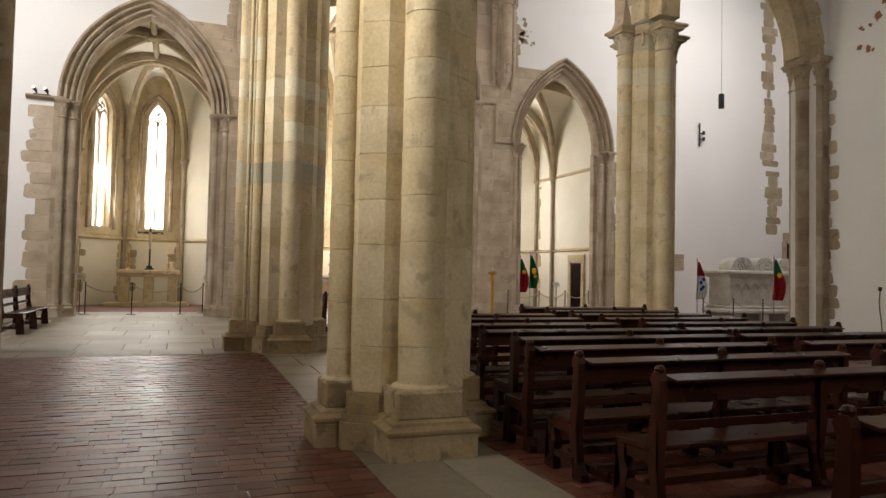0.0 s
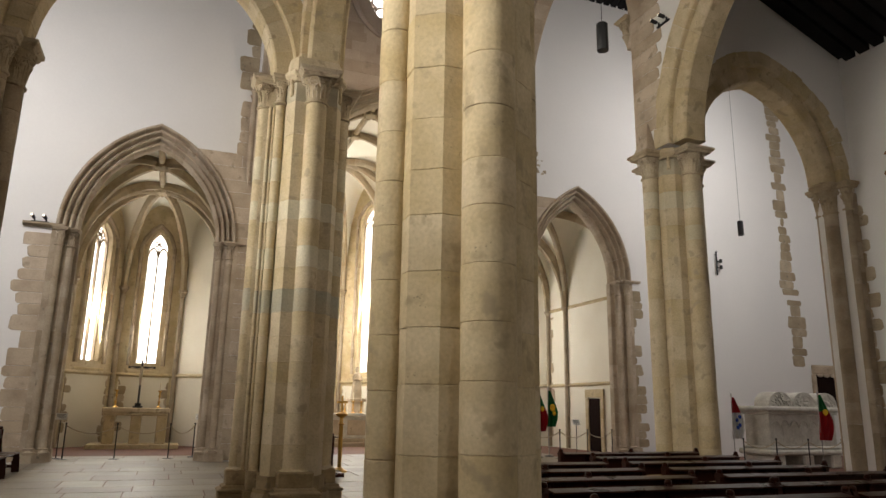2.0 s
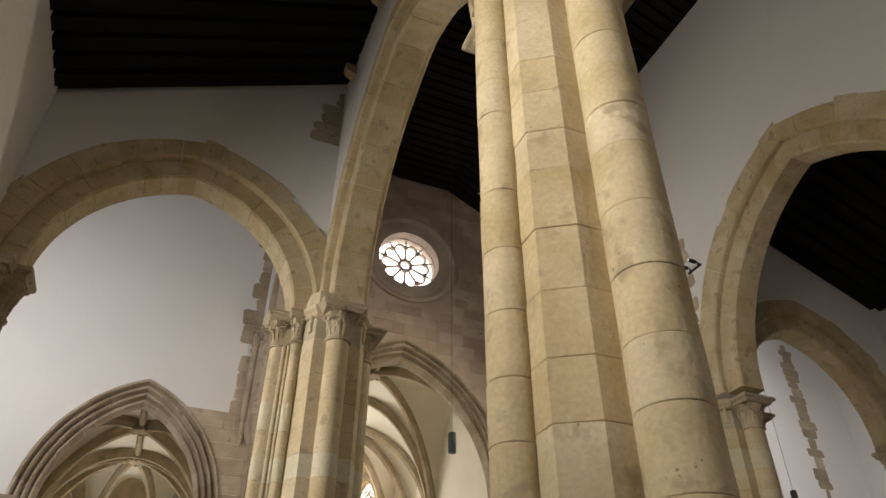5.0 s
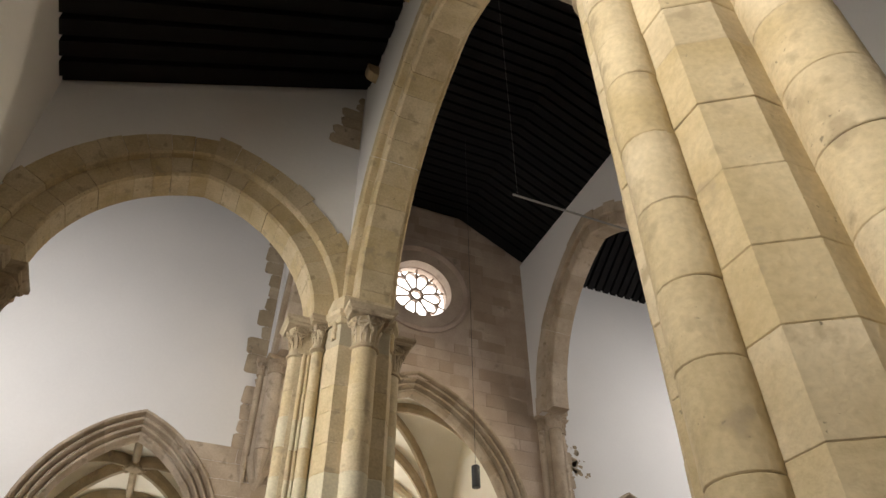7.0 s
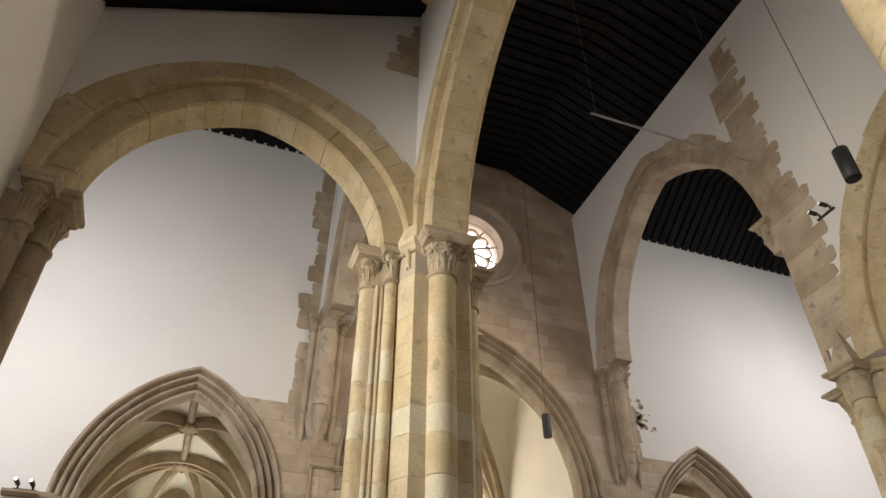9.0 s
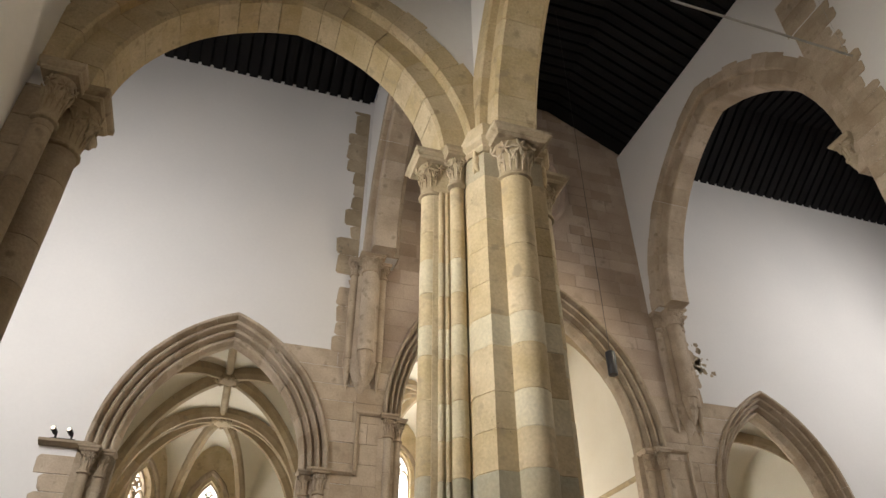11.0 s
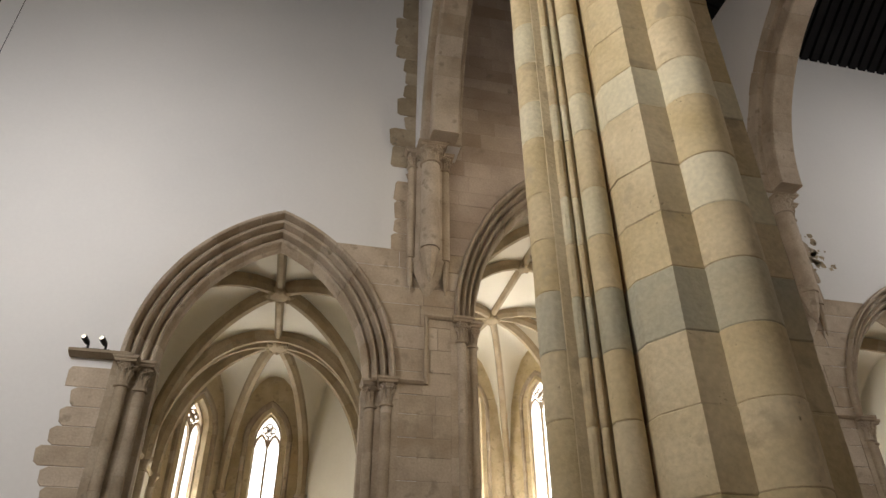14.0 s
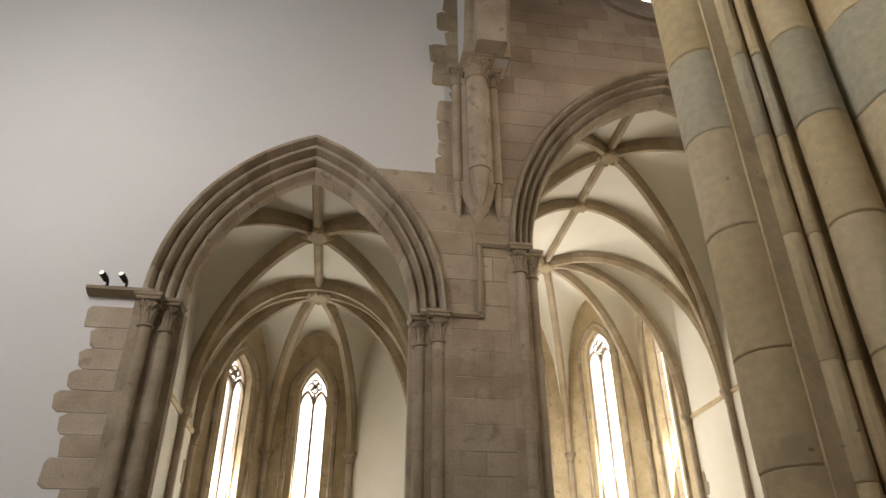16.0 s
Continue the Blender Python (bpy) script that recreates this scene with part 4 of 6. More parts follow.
def quoins(parent, place, u, z0, z1, side, depth, mat, wmin=0.16, wmax=0.42, hmin=0.24, hmax=0.40, both=False, inner=0.0):
    """Ragged bonding stones along an upright edge, each a little proud of the plaster."""
    z = z0
    k = 0
    while z < z1 - 0.1:
        h = min(random.uniform(hmin, hmax), z1 - z)
        w = random.uniform(wmax * 0.6, wmax) if (k % 2) ^ (random.random() < 0.25) else random.uniform(wmin * 0.3, wmin * 1.3)
        a0, a1 = (u - inner, u + w) if side > 0 else (u - w, u + inner)
        if both:
            a0, a1 = u - w * random.uniform(0.5, 1), u + w * random.uniform(0.5, 1)
        bm = bmesh.new()
        zt = z + h - 0.004
        n = [random.uniform(-0.03, 0.03) for _ in range(8)]
        # rounded, uneven outline
        c = min(0.06, h * 0.25)
        out = [(a0 + c + n[0], z), (a1 - c + n[1], z), (a1 + n[2], z + c), (a1 + n[3], zt - c), (a1 - c + n[4], zt), (a0 + c + n[5], zt), (a0 + n[6], zt - c), (a0 + n[7], z + c)]
        if not both:
            lim = (lambda q: max(q, a0)) if side > 0 else (lambda q: min(q, a1))
            out = [(lim(p), q) for p, q in out]
            if side > 0:
                out[0], out[5], out[6], out[7] = (a0, z), (a0, zt), (a0, zt - c), (a0, z + c)
            else:
                out[1], out[2], out[3], out[4] = (a1, z), (a1, z + c), (a1, zt - c), (a1, zt)
        lo = [bm.verts.new(place(p, depth, q)) for p, q in out]
        mid = [bm.verts.new(place(p + (0.008 if p < (a0 + a1) / 2 else -0.008), depth * 1.0 + (-0.012 if depth <= 0 else 0.012), q + (0.008 if q < z + h / 2 else -0.008))) for p, q in out]
        for i in range(8):
            bm.faces.new((lo[i], lo[(i + 1) % 8], mid[(i + 1) % 8], mid[i]))
        bm.faces.new(mid), bm.faces.new(lo[::-1])
        part("quoin_stone", bm, mat, parent)
        z += h
        k += 1


def chapel(kind, cx, half, yb, ym, y1, zs, zr, win, name, label):
    """Straight bay and half-octagon apse. win: half width, sill, springing, rise of the lancets; y1: middle of the apse."""
    y0 = EASTY + 0.69
    t = half * math.tan(math.pi / 8)
    ys = y1 - t if kind == "main" else y1 + t
    V = [(cx - half, y0), (cx - half, ys), (cx - half, y1 + t), (cx - t, y1 + half), (cx + t, y1 + half), (cx + half, y1 + t), (cx + half, ys), (cx + half, y0)]
    ch = thing(name, Matrix(), label, "chapel", "", "structure")
    top = zr + 0.9
    # side walls and facets; the room lies to the right of each run from V[0] onwards
    runs = [(V[0], V[1], None), (V[2], V[3], 0), (V[3], V[4], 1), (V[4], V[5], 2), (V[6], V[7], None)]
    if kind == "main":
        runs += [(V[1], V[2], 3), (V[5], V[6], 4)]
    for p0, p1, wi in runs:
        L = (Vector(p1) - Vector(p0)).length
        pl = facet_place(p0, p1)
        if wi is None or (wi == 2 and kind == "side"):
            ob = slab_wall("chapel_wall", [-0.3 if wi is None else 0.0, L], lambda u: [(-0.3, top)], pl, -0.6, 0.0, CREAM, parent=ch)
        else:
            hw, zb, zsp, rise = win
            a = Pointed(L / 2, hw, zsp, rise)
            def solid(u, a=a, zb=zb):
                tt = a.top(u)
                return [(-0.3, top)] if tt is None else [(-0.3, zb), (tt, top)]
            ob = slab_wall("apse_wall", spread_us([0, L], [(a, 0)], 16), solid, pl, -0.75, 0.0, STONE, parent=ch)
            # plastered foot of the wall below the string course
            bm = bmesh.new()
            v = [bm.verts.new(pl(u, w, q)) for q in (0.0, 2.72) for u, w in ((0.22, -0.01), (L - 0.22, -0.01), (L - 0.22, 0.006), (0.22, 0.006))]
            for f in ((3, 2, 1, 0), (4, 5, 6, 7), (0, 1, 5, 4), (1, 2, 6, 5), (2, 3, 7, 6), (3, 0, 4, 7)):
                bm.faces.new([v[i] for i in f])
            part("plaster_panel", bm, CREAM, ch)
            quoins(ch, pl, 0.22, 0.3, 2.6, 1, 0.0065, QUOIN, 0.08, 0.3)
            quoins(ch, pl, L - 0.22, 0.3, 2.6, -1, 0.0065, QUOIN, 0.08, 0.3)
            # wide pointed stone frame round the reveal
            outer = Pointed(L / 2, hw + 0.16, zsp - 0.1, rise + 0.25)
            voussoirs(outer, [(0.0, -0.001), (0.0, 0.05), (0.05, 0.09), (0.13, 0.09), (0.16, 0.05), (0.16, -0.001)], pl, 6, DARKST, ch, "frame_stone")
            for sd in (-1, 1):
                z = zb - 0.1
                while z < zsp - 0.12:
                    h = min(random.uniform(0.3, 0.5), zsp - 0.1 - z)
                    uu = sorted((L / 2 + sd * (hw + 0.16), L / 2 + sd * (hw + 0.32)))
                    bm = bmesh.new()
                    v = [bm.verts.new(pl(u, w, q)) for q in (z, z + h - 0.004) for u, w in ((uu[0], -0.001), (uu[1], -0.001), (uu[1] - 0.04, 0.085), (uu[0] + 0.04, 0.085))]
                    for f in ((3, 2, 1, 0), (4, 5, 6, 7), (0, 1, 5, 4), (1, 2, 6, 5), (2, 3, 7, 6), (3, 0, 4, 7)):
                        bm.faces.new([v[i] for i in f])
                    part("frame_stone", bm, DARKST, ch)
                    z += h
            bm = bmesh.new()
            v = [bm.verts.new(pl(*q)) for q in ((L / 2 - hw - 0.02, -0.44, zb + 0.03), (L / 2 + hw + 0.02, -0.44, zb + 0.03), (L / 2 + hw + 0.24, 0.03, zb - 0.28), (L / 2 - hw - 0.24, 0.03, zb - 0.28),
                                                (L / 2 - hw - 0.02, -0.44, zb - 0.3), (L / 2 + hw + 0.02, -0.44, zb - 0.3), (L / 2 + hw + 0.24, 0.03, zb - 0.36), (L / 2 - hw - 0.24, 0.03, zb - 0.36))]
            for f in ((0, 1, 2, 3), (7, 6, 5, 4), (0, 4, 5, 1), (1, 5, 6, 2), (2, 6, 7, 3), (3, 7, 4, 0)):
                bm.faces.new([v[i] for i in f])
            part("window_sill", bm, STONE, ch, "sloping stone window sill")
            lancet(pl, L / 2, hw, zb, zsp, rise, ch, -0.30, "tall bright lancet window with a slim stone mullion")
            bm = bmesh.new()
            v = [bm.verts.new(pl(*q)) for q in ((L / 2 - hw, -0.44, zb - 0.8), (L / 2 + hw, -0.44, zb - 0.8), (L / 2 + hw, -0.44, zsp + 2.0), (L / 2 - hw, -0.44, zsp + 2.0))]
            bm.faces.new(v)
            tagged(part("backdrop", bm, SKYGLOW), "bright overcast sky outside a chapel window", "sky", "", "structure")
            area("light_chapel_window", pl(L / 2, -0.41, (zb + zsp) / 2), pl(L / 2, 3, (zb + zsp) / 2 + 0.8), hw * 1.9, zsp - zb, (WINDOW_MAIN if kind == "main" else WINDOW_SIDE), (1.0, 0.965, 0.90))
        string_course(p0, p1, 2.78 if kind == "side" else 2.9, ch)
        if wi is None:
            string_course(p0, p1, 6.15 if kind == "side" else 7.4, ch, 0.08)
            for e in (0.12, L - 0.12):
                quoins(ch, pl, e, 0.6, 5.9, 1 if e < 1 else -1, 0.0015, QUOIN, 0.14, 0.36, 0.3, 0.6)
    # shafts in the corners
    for (x, y), a in ((V[2], -0.7), (V[3], -1.2), (V[4], -1.9), (V[5], -2.4)):
        corner_shaft(x, y, a, 0.19, zs - 0.3, ch)
    if kind == "main":
        for x, y in (V[1], V[6]):
            corner_shaft(x, y, 0 if x < cx else math.pi, 0.19, zs - 0.3, ch)
    mid = (cx, ym)
    corners = [(cx - half, y0), (cx - half, yb), (cx + half, yb), (cx + half, y0)]
    C = [rib_curve(c, mid, zs, zr) for c in corners]
    for c in C:
        rib(c, ch, stones=7)
    for i in range(4):
        web(C[i], C[(i + 1) % 4], zr - 0.02, ch)
    boss(mid[0], mid[1], zr, 0.30, ch)
    if kind == "main":
        boss(cx, yb, zr, 0.22, ch)
    rib([Vector((cx, y0 + (y1 - y0) * i / 6, zr)) for i in range(7)], ch, 0.10, 0.15, 6)
    for x in (cx - half, cx + half):
        corner_shaft(x, yb, 0 if x < cx else math.pi, 0.19, zs - 0.3, ch)
        rib(rib_curve((x, yb), (cx, yb), zs, zr), ch, 0.13, 0.2, stones=7)
    A = [(cx - half, yb)] + ([V[1]] if kind == "main" else []) + V[2:6] + ([V[6]] if kind == "main" else []) + [(cx + half, yb)]
    C = [rib_curve(c, (cx, y1), zs, zr) for c in A]
    for c in C:
        rib(c, ch, stones=7)
    for i in range(len(A)):
        web(C[i], C[(i + 1) % len(A)], zr - 0.02, ch)
    boss(cx, y1, zr, 0.32, ch)
    bm = box(bmesh.new(), cx - half - 0.7, cx + half + 0.7, y0, y1 + half + 0.8, top, top + 0.3)
    part("chapel_roof", bm, CREAM, ch)
    return ch


chapel("side", -1.05, 2.7, 27.75, 25.2, 28.2, 6.2, 9.6, (0.38, 3.25, 7.75, 0.78), "chapel_north", "stone-vaulted side chapel with tall lancet windows")
chapel("side", 13.3, 2.7, 27.75, 25.2, 28.2, 6.2, 9.6, (0.38, 3.25, 7.75, 0.78), "chapel_south", "stone-vaulted side chapel with tall lancet windows")
chapel("main", 6.2, 3.45, 28.2, 25.8, 31.9, 7.5, 13.0, (0.48, 3.4, 10.8, 0.95), "chancel", "vaulted main chancel with tall lancet windows")


# ---- pews ----
def pew_end(bm, x, h=0.96):
    """Open end frame: curved back post, scrolled front leg, seat bearer and foot rail."""
    t = 0.034
    post = [(-0.30, 0), (-0.17, 0), (-0.16, 0.10), (-0.13, 0.30), (-0.11, 0.44), (-0.14, 0.60), (-0.165, h - 0.10), (-0.14, h - 0.03), (-0.17, h + 0.015), (-0.22, h + 0.015), (-0.245, h - 0.04), (-0.235, 0.55), (-0.21, 0.36),
            (-0.235, 0.14), (-0.30, 0.06)]
    leg = [(0.12, 0), (0.27, 0), (0.25, 0.07), (0.19, 0.12), (0.20, 0.24), (0.245, 0.34), (0.235, 0.42), (0.13, 0.42), (0.15, 0.34), (0.10, 0.24), (0.13, 0.12), (0.12, 0.06)]
    for out in (post, leg):
        a = [bm.verts.new((x - t, p, q)) for p, q in out]
        b = [bm.verts.new((x + t, p, q)) for p, q in out]
        n = len(out)
        for i in range(n):
            bm.faces.new((a[i], a[(i + 1) % n], b[(i + 1) % n], b[i]))
        fa, fb = bm.faces.new(a[::-1]), bm.faces.new(b)
        bmesh.ops.triangulate(bm, faces=[fa, fb])
    box(bm, x - t + 0.004, x + t - 0.004, -0.16, 0.16, 0.345, 0.418)
    box(bm, x - t + 0.004, x + t - 0.004, -0.19, 0.14, 0.115, 0.175)
    return bm


def pew(L, m, label):
    """Bench facing +y, its back towards -y."""
    p = thing("church_pew", m, label, "pew", "pews in the nave")
    for x in (0.04, L / 2, L - 0.04):
        part("end_frame", pew_end(bmesh.new(), x), PEW, p)
        part("finial", lathe(bmesh.new(), [(0.02, 0.96), (0.034, 0.975), (0.038, 0.995), (0.026, 1.016), (0.006, 1.022)], 10, (x, -0.20)), PEW, p, smooth=True)
    part("seat", box(bmesh.new(), 0.0, L, -0.14, 0.24, 0.42, 0.455, 0.008), PEW, p)
    tilt = pose(0, -0.185, 0.85, 8, 0, 0)
    part("back_rail", box(bmesh.new(), 0.075, L - 0.075, -0.016, 0.016, -0.09, 0.10, 0.006, tilt), PEW, p, "broad top rail of the backrest")
    part("book_ledge", box(bmesh.new(), 0.075, L - 0.075, -0.14, 0.02, 0.085, 0.105, 0.005, tilt), PEW, p)
    part("lower_rail", box(bmesh.new(), 0.075, L - 0.075, -0.21, -0.185, 0.58, 0.64, 0.006), PEW, p)
    part("kneeler", box(bmesh.new(), 0.1, L - 0.1, -0.52, -0.36, 0.12, 0.15, 0.008), PEW, p)
    part("stretcher", box(bmesh.new(), 0.075, L - 0.075, -0.02, 0.02, 0.14, 0.20, 0.006), PEW, p)
    for x in (0.12, L - 0.12):
        part("kneeler_arm", box(bmesh.new(), x - 0.02, x + 0.02, -0.52, -0.2, 0.06, 0.12, 0.005), PEW, p)
    return p


PL = "long dark red-brown wooden pew with kneeler"
slope = math.degrees(math.atan(0.06 / 6.0))
master = {}
for k in range(-2, 10):
    y = 4.05 + 0.92 * k if k >= 0 else 2.6 + 1.0 * (k + 1)
    rx = slope if 7.1 < y < 12.9 else 0
    for x, L in ((2.98, 3.0), (6.3, 3.0)):
        if x < 4 and abs(y - 6.85) < 0.95:
            x = 3.32
        if y > 11.0 and x < 4:
            continue
        m = pose(x + random.uniform(-0.05, 0.05), y, floor_z(y), rx, 0, random.uniform(-0.6, 0.6))
        if L in master:
            copy_thing(master[L], m)
        else:
            master[L] = pew(L, m, PL)
for x, y, r in ((-3.35, 20.1, -90), (-4.4, 20.3, -90)):
    b = copy_thing(master[3.0], pose(x, y, floor_z(19.0), 0.4, 0, r))
    tagged(b, "dark wooden bench standing in the transept", "bench", "benches in the transept")


# ---- rose window ----
def rose():
    cx, cz, r = ROSE
    w = thing("rose_window", Matrix(), "round stone rose window with ten petals", "window", "", "structure")
    ring_prof = [(r + 0.66, -0.002), (r + 0.66, -0.10), (r + 0.56, -0.12), (r + 0.50, -0.07), (r + 0.44, 0.0), (r + 0.40, 0.03), (r + 0.34, 0.03), (r + 0.30, 0.10), (r + 0.22, 0.14), (r + 0.16, 0.13), (r + 0.06, 0.24), (r - 0.02, 0.40), (r - 0.02, 0.6), (r + 0.04, 0.6)]
    for k in range(16):
        bm = bmesh.new()
        rings = []
        for j in range(4):
            a = 2 * math.pi * (k + j / 3 * 0.993) / 16
            rings.append([bm.verts.new(east(cx + q * math.cos(a), v, cz + q * math.sin(a))) for q, v in ring_prof])
        m = len(ring_prof)
        for a, b in zip(rings, rings[1:]):
            for q in range(m):
                bm.faces.new((a[q], a[(q + 1) % m], b[(q + 1) % m], b[q]))
        bm.faces.new(rings[0][::-1]), bm.faces.new(rings[-1])
        part("frame_stone", bm, ROSEST, w)

    def hoop(x, z, rad, wd, n, name, a0=0.0, a1=2 * math.pi):
        bm = bmesh.new()
        vs = [[bm.verts.new(east(x + (rad + o) * math.cos(a0 + (a1 - a0) * i / n), v, z + (rad + o) * math.sin(a0 + (a1 - a0) * i / n))) for i in range(n + 1)] for o, v in ((wd, 0.42), (wd, 0.54), (-wd, 0.54), (-wd, 0.42))]
        for p, q in zip(vs, vs[1:] + vs[:1]):
            for i in range(n):
                bm.faces.new((p[i], p[i + 1], q[i + 1], q[i]))
        part(name, bm, ROSEST, w)

    hoop(cx, cz, 0.22, 0.05, 20, "hub")
    for k in range(10):
        a = 2 * math.pi * (k + 0.5) / 10
        bm = bmesh.new()
        tube(bm, [east(cx + q * math.cos(a), 0.48, cz + q * math.sin(a)) for q in (0.24, 0.5, 0.74)], 0.038, 6)
        part("spoke", bm, ROSEST, w)
        bm = bmesh.new()
        bmesh.ops.create_icosphere(bm, subdivisions=1, radius=1, matrix=Matrix.Translation(east(cx + 0.80 * math.cos(a), 0.48, cz + 0.80 * math.sin(a))) @ Matrix.Rotation(-a, 4, "Y") @ Matrix.Diagonal((0.12, 0.05, 0.085, 1)))
        part("cusp", bm, ROSEST, w)
        b = 2 * math.pi * k / 10
        hoop(cx + 0.70 * math.cos(b), cz + 0.70 * math.sin(b), 0.20, 0.028, 12, "petal_head", b - 1.5, b + 1.5)
        bm = bmesh.new()
        tube(bm, [east(cx + q * math.cos(a), 0.48, cz + q * math.sin(a)) for q in (0.85, 1.0, 1.14)], [0.05, 0.03, 0.02], 6)
        part("spoke", bm, ROSEST, w)
    bm = bmesh.new()
    bmesh.ops.create_circle(bm, cap_ends=True, segments=28, radius=r + 0.5, matrix=Matrix.Translation((cx, EASTY + 0.74, cz)) @ Matrix.Rotation(math.pi / 2, 4, "X"))
    tagged(part("backdrop", bm, SKYGLOW), "bright overcast sky outside the rose window", "sky", "", "structure")


ROSEST = material("rosy_limestone", (0.50, 0.40, 0.33), 0.8, second=(0.42, 0.33, 0.27), scale=2.0, fine=30, bump=0.25, spread=0.12)
rose()

# ---- mouldings beside the chapel capitals ----
def moulding(name, pts, parent, mat, d=0.09, w=0.09):
    """Flat-backed moulding on the east wall along a stepped line of (x, z)."""
    for (x0, z0), (x1, z1) in zip(pts, pts[1:]):
        bm = bmesh.new()
        if z0 == z1:
            sec = [(0.0, 0.0), (-d * 0.5, -0.0), (-d, w * 0.5), (-d, w), (0.0, w)]
            rings = [[bm.verts.new(east(x, v, z0 + h)) for v, h in sec] for x in (x0, x1)]
        else:
            sec = [(0.0, 0.0), (-d, 0.0), (-d, w * 0.5), (-d * 0.5, w), (0.0, w)]
            rings = [[bm.verts.new(east(x0 + h - w / 2, v, z)) for v, h in sec] for z in (z0, z1)]
        for q in range(5):
            bm.faces.new((rings[0][q], rings[0][(q + 1) % 5], rings[1][(q + 1) % 5], rings[1][q]))
        bm.faces.new(rings[0][::-1]), bm.faces.new(rings[1])
        part(name, bm, mat, parent)


moulding("cornice", [(LC.c + LC.a + 0.1, 6.36), (1.90, 6.36)], wall_e1, PALE)
moulding("cornice", [(1.90, 6.36), (1.90, 7.72)], wall_e2, PALE)
moulding("cornice", [(1.86, 7.72), (2.75, 7.72)], wall_e2, PALE)
moulding("cornice", [(9.45, 7.72), (10.45, 7.72)], wall_e2, PALE)
moulding("cornice", [(10.45, 6.36), (10.45, 7.72)], wall_e2, PALE)
moulding("cornice", [(10.45, 6.36), (RC.c - RC.a - 0.1, 6.36)], wall_e3, PALE)
moulding("shelf", [(-4.2, 6.36), (LC.c - LC.a - 0.3, 6.36)], wall_e1, DARKST, 0.2, 0.1)
moulding("cornice", [(RC.c + RC.a + 0.1, 6.36), (RC.c + RC.a + 0.95, 6.36)], wall_e3, PALE)

# ---- ashlar facing of the crossing wall ----
random.seed(77)


def extrados(a, side, z, g=0.54):
    """x of an arch's outer line at height z; None above its crown."""
    if z <= a.spring:
        return a.c + side * (a.a + g)
    q = (a.R + g) ** 2 - (z - a.spring) ** 2
    d = math.sqrt(q) - a.k if q > 0 else -1
    return a.c + side * d if d > 0 else None


def ashlar(xs0, xs1, z0, z1, parent, mat):
    """Facing block; xs0, xs1: its left and right edges at foot and head."""
    bm = bmesh.new()
    g = 0.006
    d = 0.007 + random.uniform(0, 0.006)
    q = ((xs0[0], 1, z0, 1), (xs1[0], -1, z0, 1), (xs1[1], -1, z1, -1), (xs0[1], 1, z1, -1))
    lo = [bm.verts.new(east(x + sx * 0.003, -0.001, z + sz * 0.003)) for x, sx, z, sz in q]
    hi = [bm.verts.new(east(x + sx * (g + 0.003), -d, z + sz * (g + 0.003))) for x, sx, z, sz in q]
    for i in range(4):
        bm.faces.new((lo[i], lo[(i + 1) % 4], hi[(i + 1) % 4], hi[i]))
    bm.faces.new(hi), bm.faces.new(lo[::-1])
    part("ashlar_block", bm, mat, parent)


z = 0.2
while z < 19.2:
    h = random.uniform(0.34, 0.48)
    low = z + h < 9.3
    z1 = z + h
    left = tuple(extrados(LC, 1, q) or 0.2 for q in (z, z1)) if low else (AX - 0.34, AX - 0.34)
    right = tuple(extrados(RC, -1, q) or 13.0 for q in (z, z1)) if low else (CX + 0.34, CX + 0.34)
    cl, cr = [tuple(extrados(CC, s, q) for q in (z, z1)) for s in (-1, 1)]
    runs = [(left, cl), (cr, right)] if None not in cl else [(left, right)]
    for r0, r1 in runs:
        if None in r0 or None in r1:
            continue
        x, xe, edge = max(r0), min(r1), r0
        while x < xe:
            w = random.uniform(0.4, 1.0)
            if xe - x - w < 0.3:
                nxt, x = r1, xe
            else:
                x += w
                nxt = (x, x)
            m = (sum(edge) + sum(nxt)) / 4
            far = min(math.hypot(q - ROSE[0], s - ROSE[1]) for q in (edge[0], m, nxt[0]) for s in (z, z1)) > ROSE[2] + 0.62
            if far and z1 < gable(min(edge)) - 0.1 and z1 < gable(max(nxt)) - 0.1:
                par = wall_e1 if m < AX - 0.35 else wall_e3 if m > CX + 0.35 else wall_e2
                ashlar(edge, nxt, z, z1, par, PALE if low else ASHLAR)
            edge = nxt
    z = z1

# ---- ragged bonding stones left showing in the plaster ----
quoins(wall_e1, east, LC.c - LC.a - 0.52, 0.2, 6.3, -1, -0.0015, PALE, 0.62, 0.98, 0.28, 0.46, inner=0.0)
quoins(wall_e1, east, AX - 0.62, 9.2, 11.3, -1, -0.0015, PALE, 0.10, 0.36, 0.3, 0.6, inner=0.12)
quoins(wall_e1, east, AX - 0.62, 11.4, 17.3, -1, -0.0015, QUOIN, 0.22, 0.50, 0.4, 0.85, inner=0.12)
quoins(wall_e3, east, CX + 0.62, 9.2, 11.3, 1, -0.0015, PALE, 0.14, 0.30, 0.3, 0.5, inner=0.12)
quoins(wall_e3, east, CX + 0.62, 11.4, 13.0, 1, -0.0015, QUOIN, 0.10, 0.25, 0.3, 0.5, inner=0.12)
quoins(wall_e3, east, RC.c + RC.a + 0.52, 0.2, 6.3, 1, -0.0015, QUOIN, 0.25, 0.6, 0.26, 0.42)
quoins(wall_e3, east, 23.25, 6.5, 15.9, 1, -0.0015, QUOIN, 0.42, 0.62, 0.25, 0.5, both=True)
quoins(wall_e3, east, 23.5, 3.6, 6.3, 1, -0.0015, QUOIN, 0.38, 0.6, 0.25, 0.5, both=True)
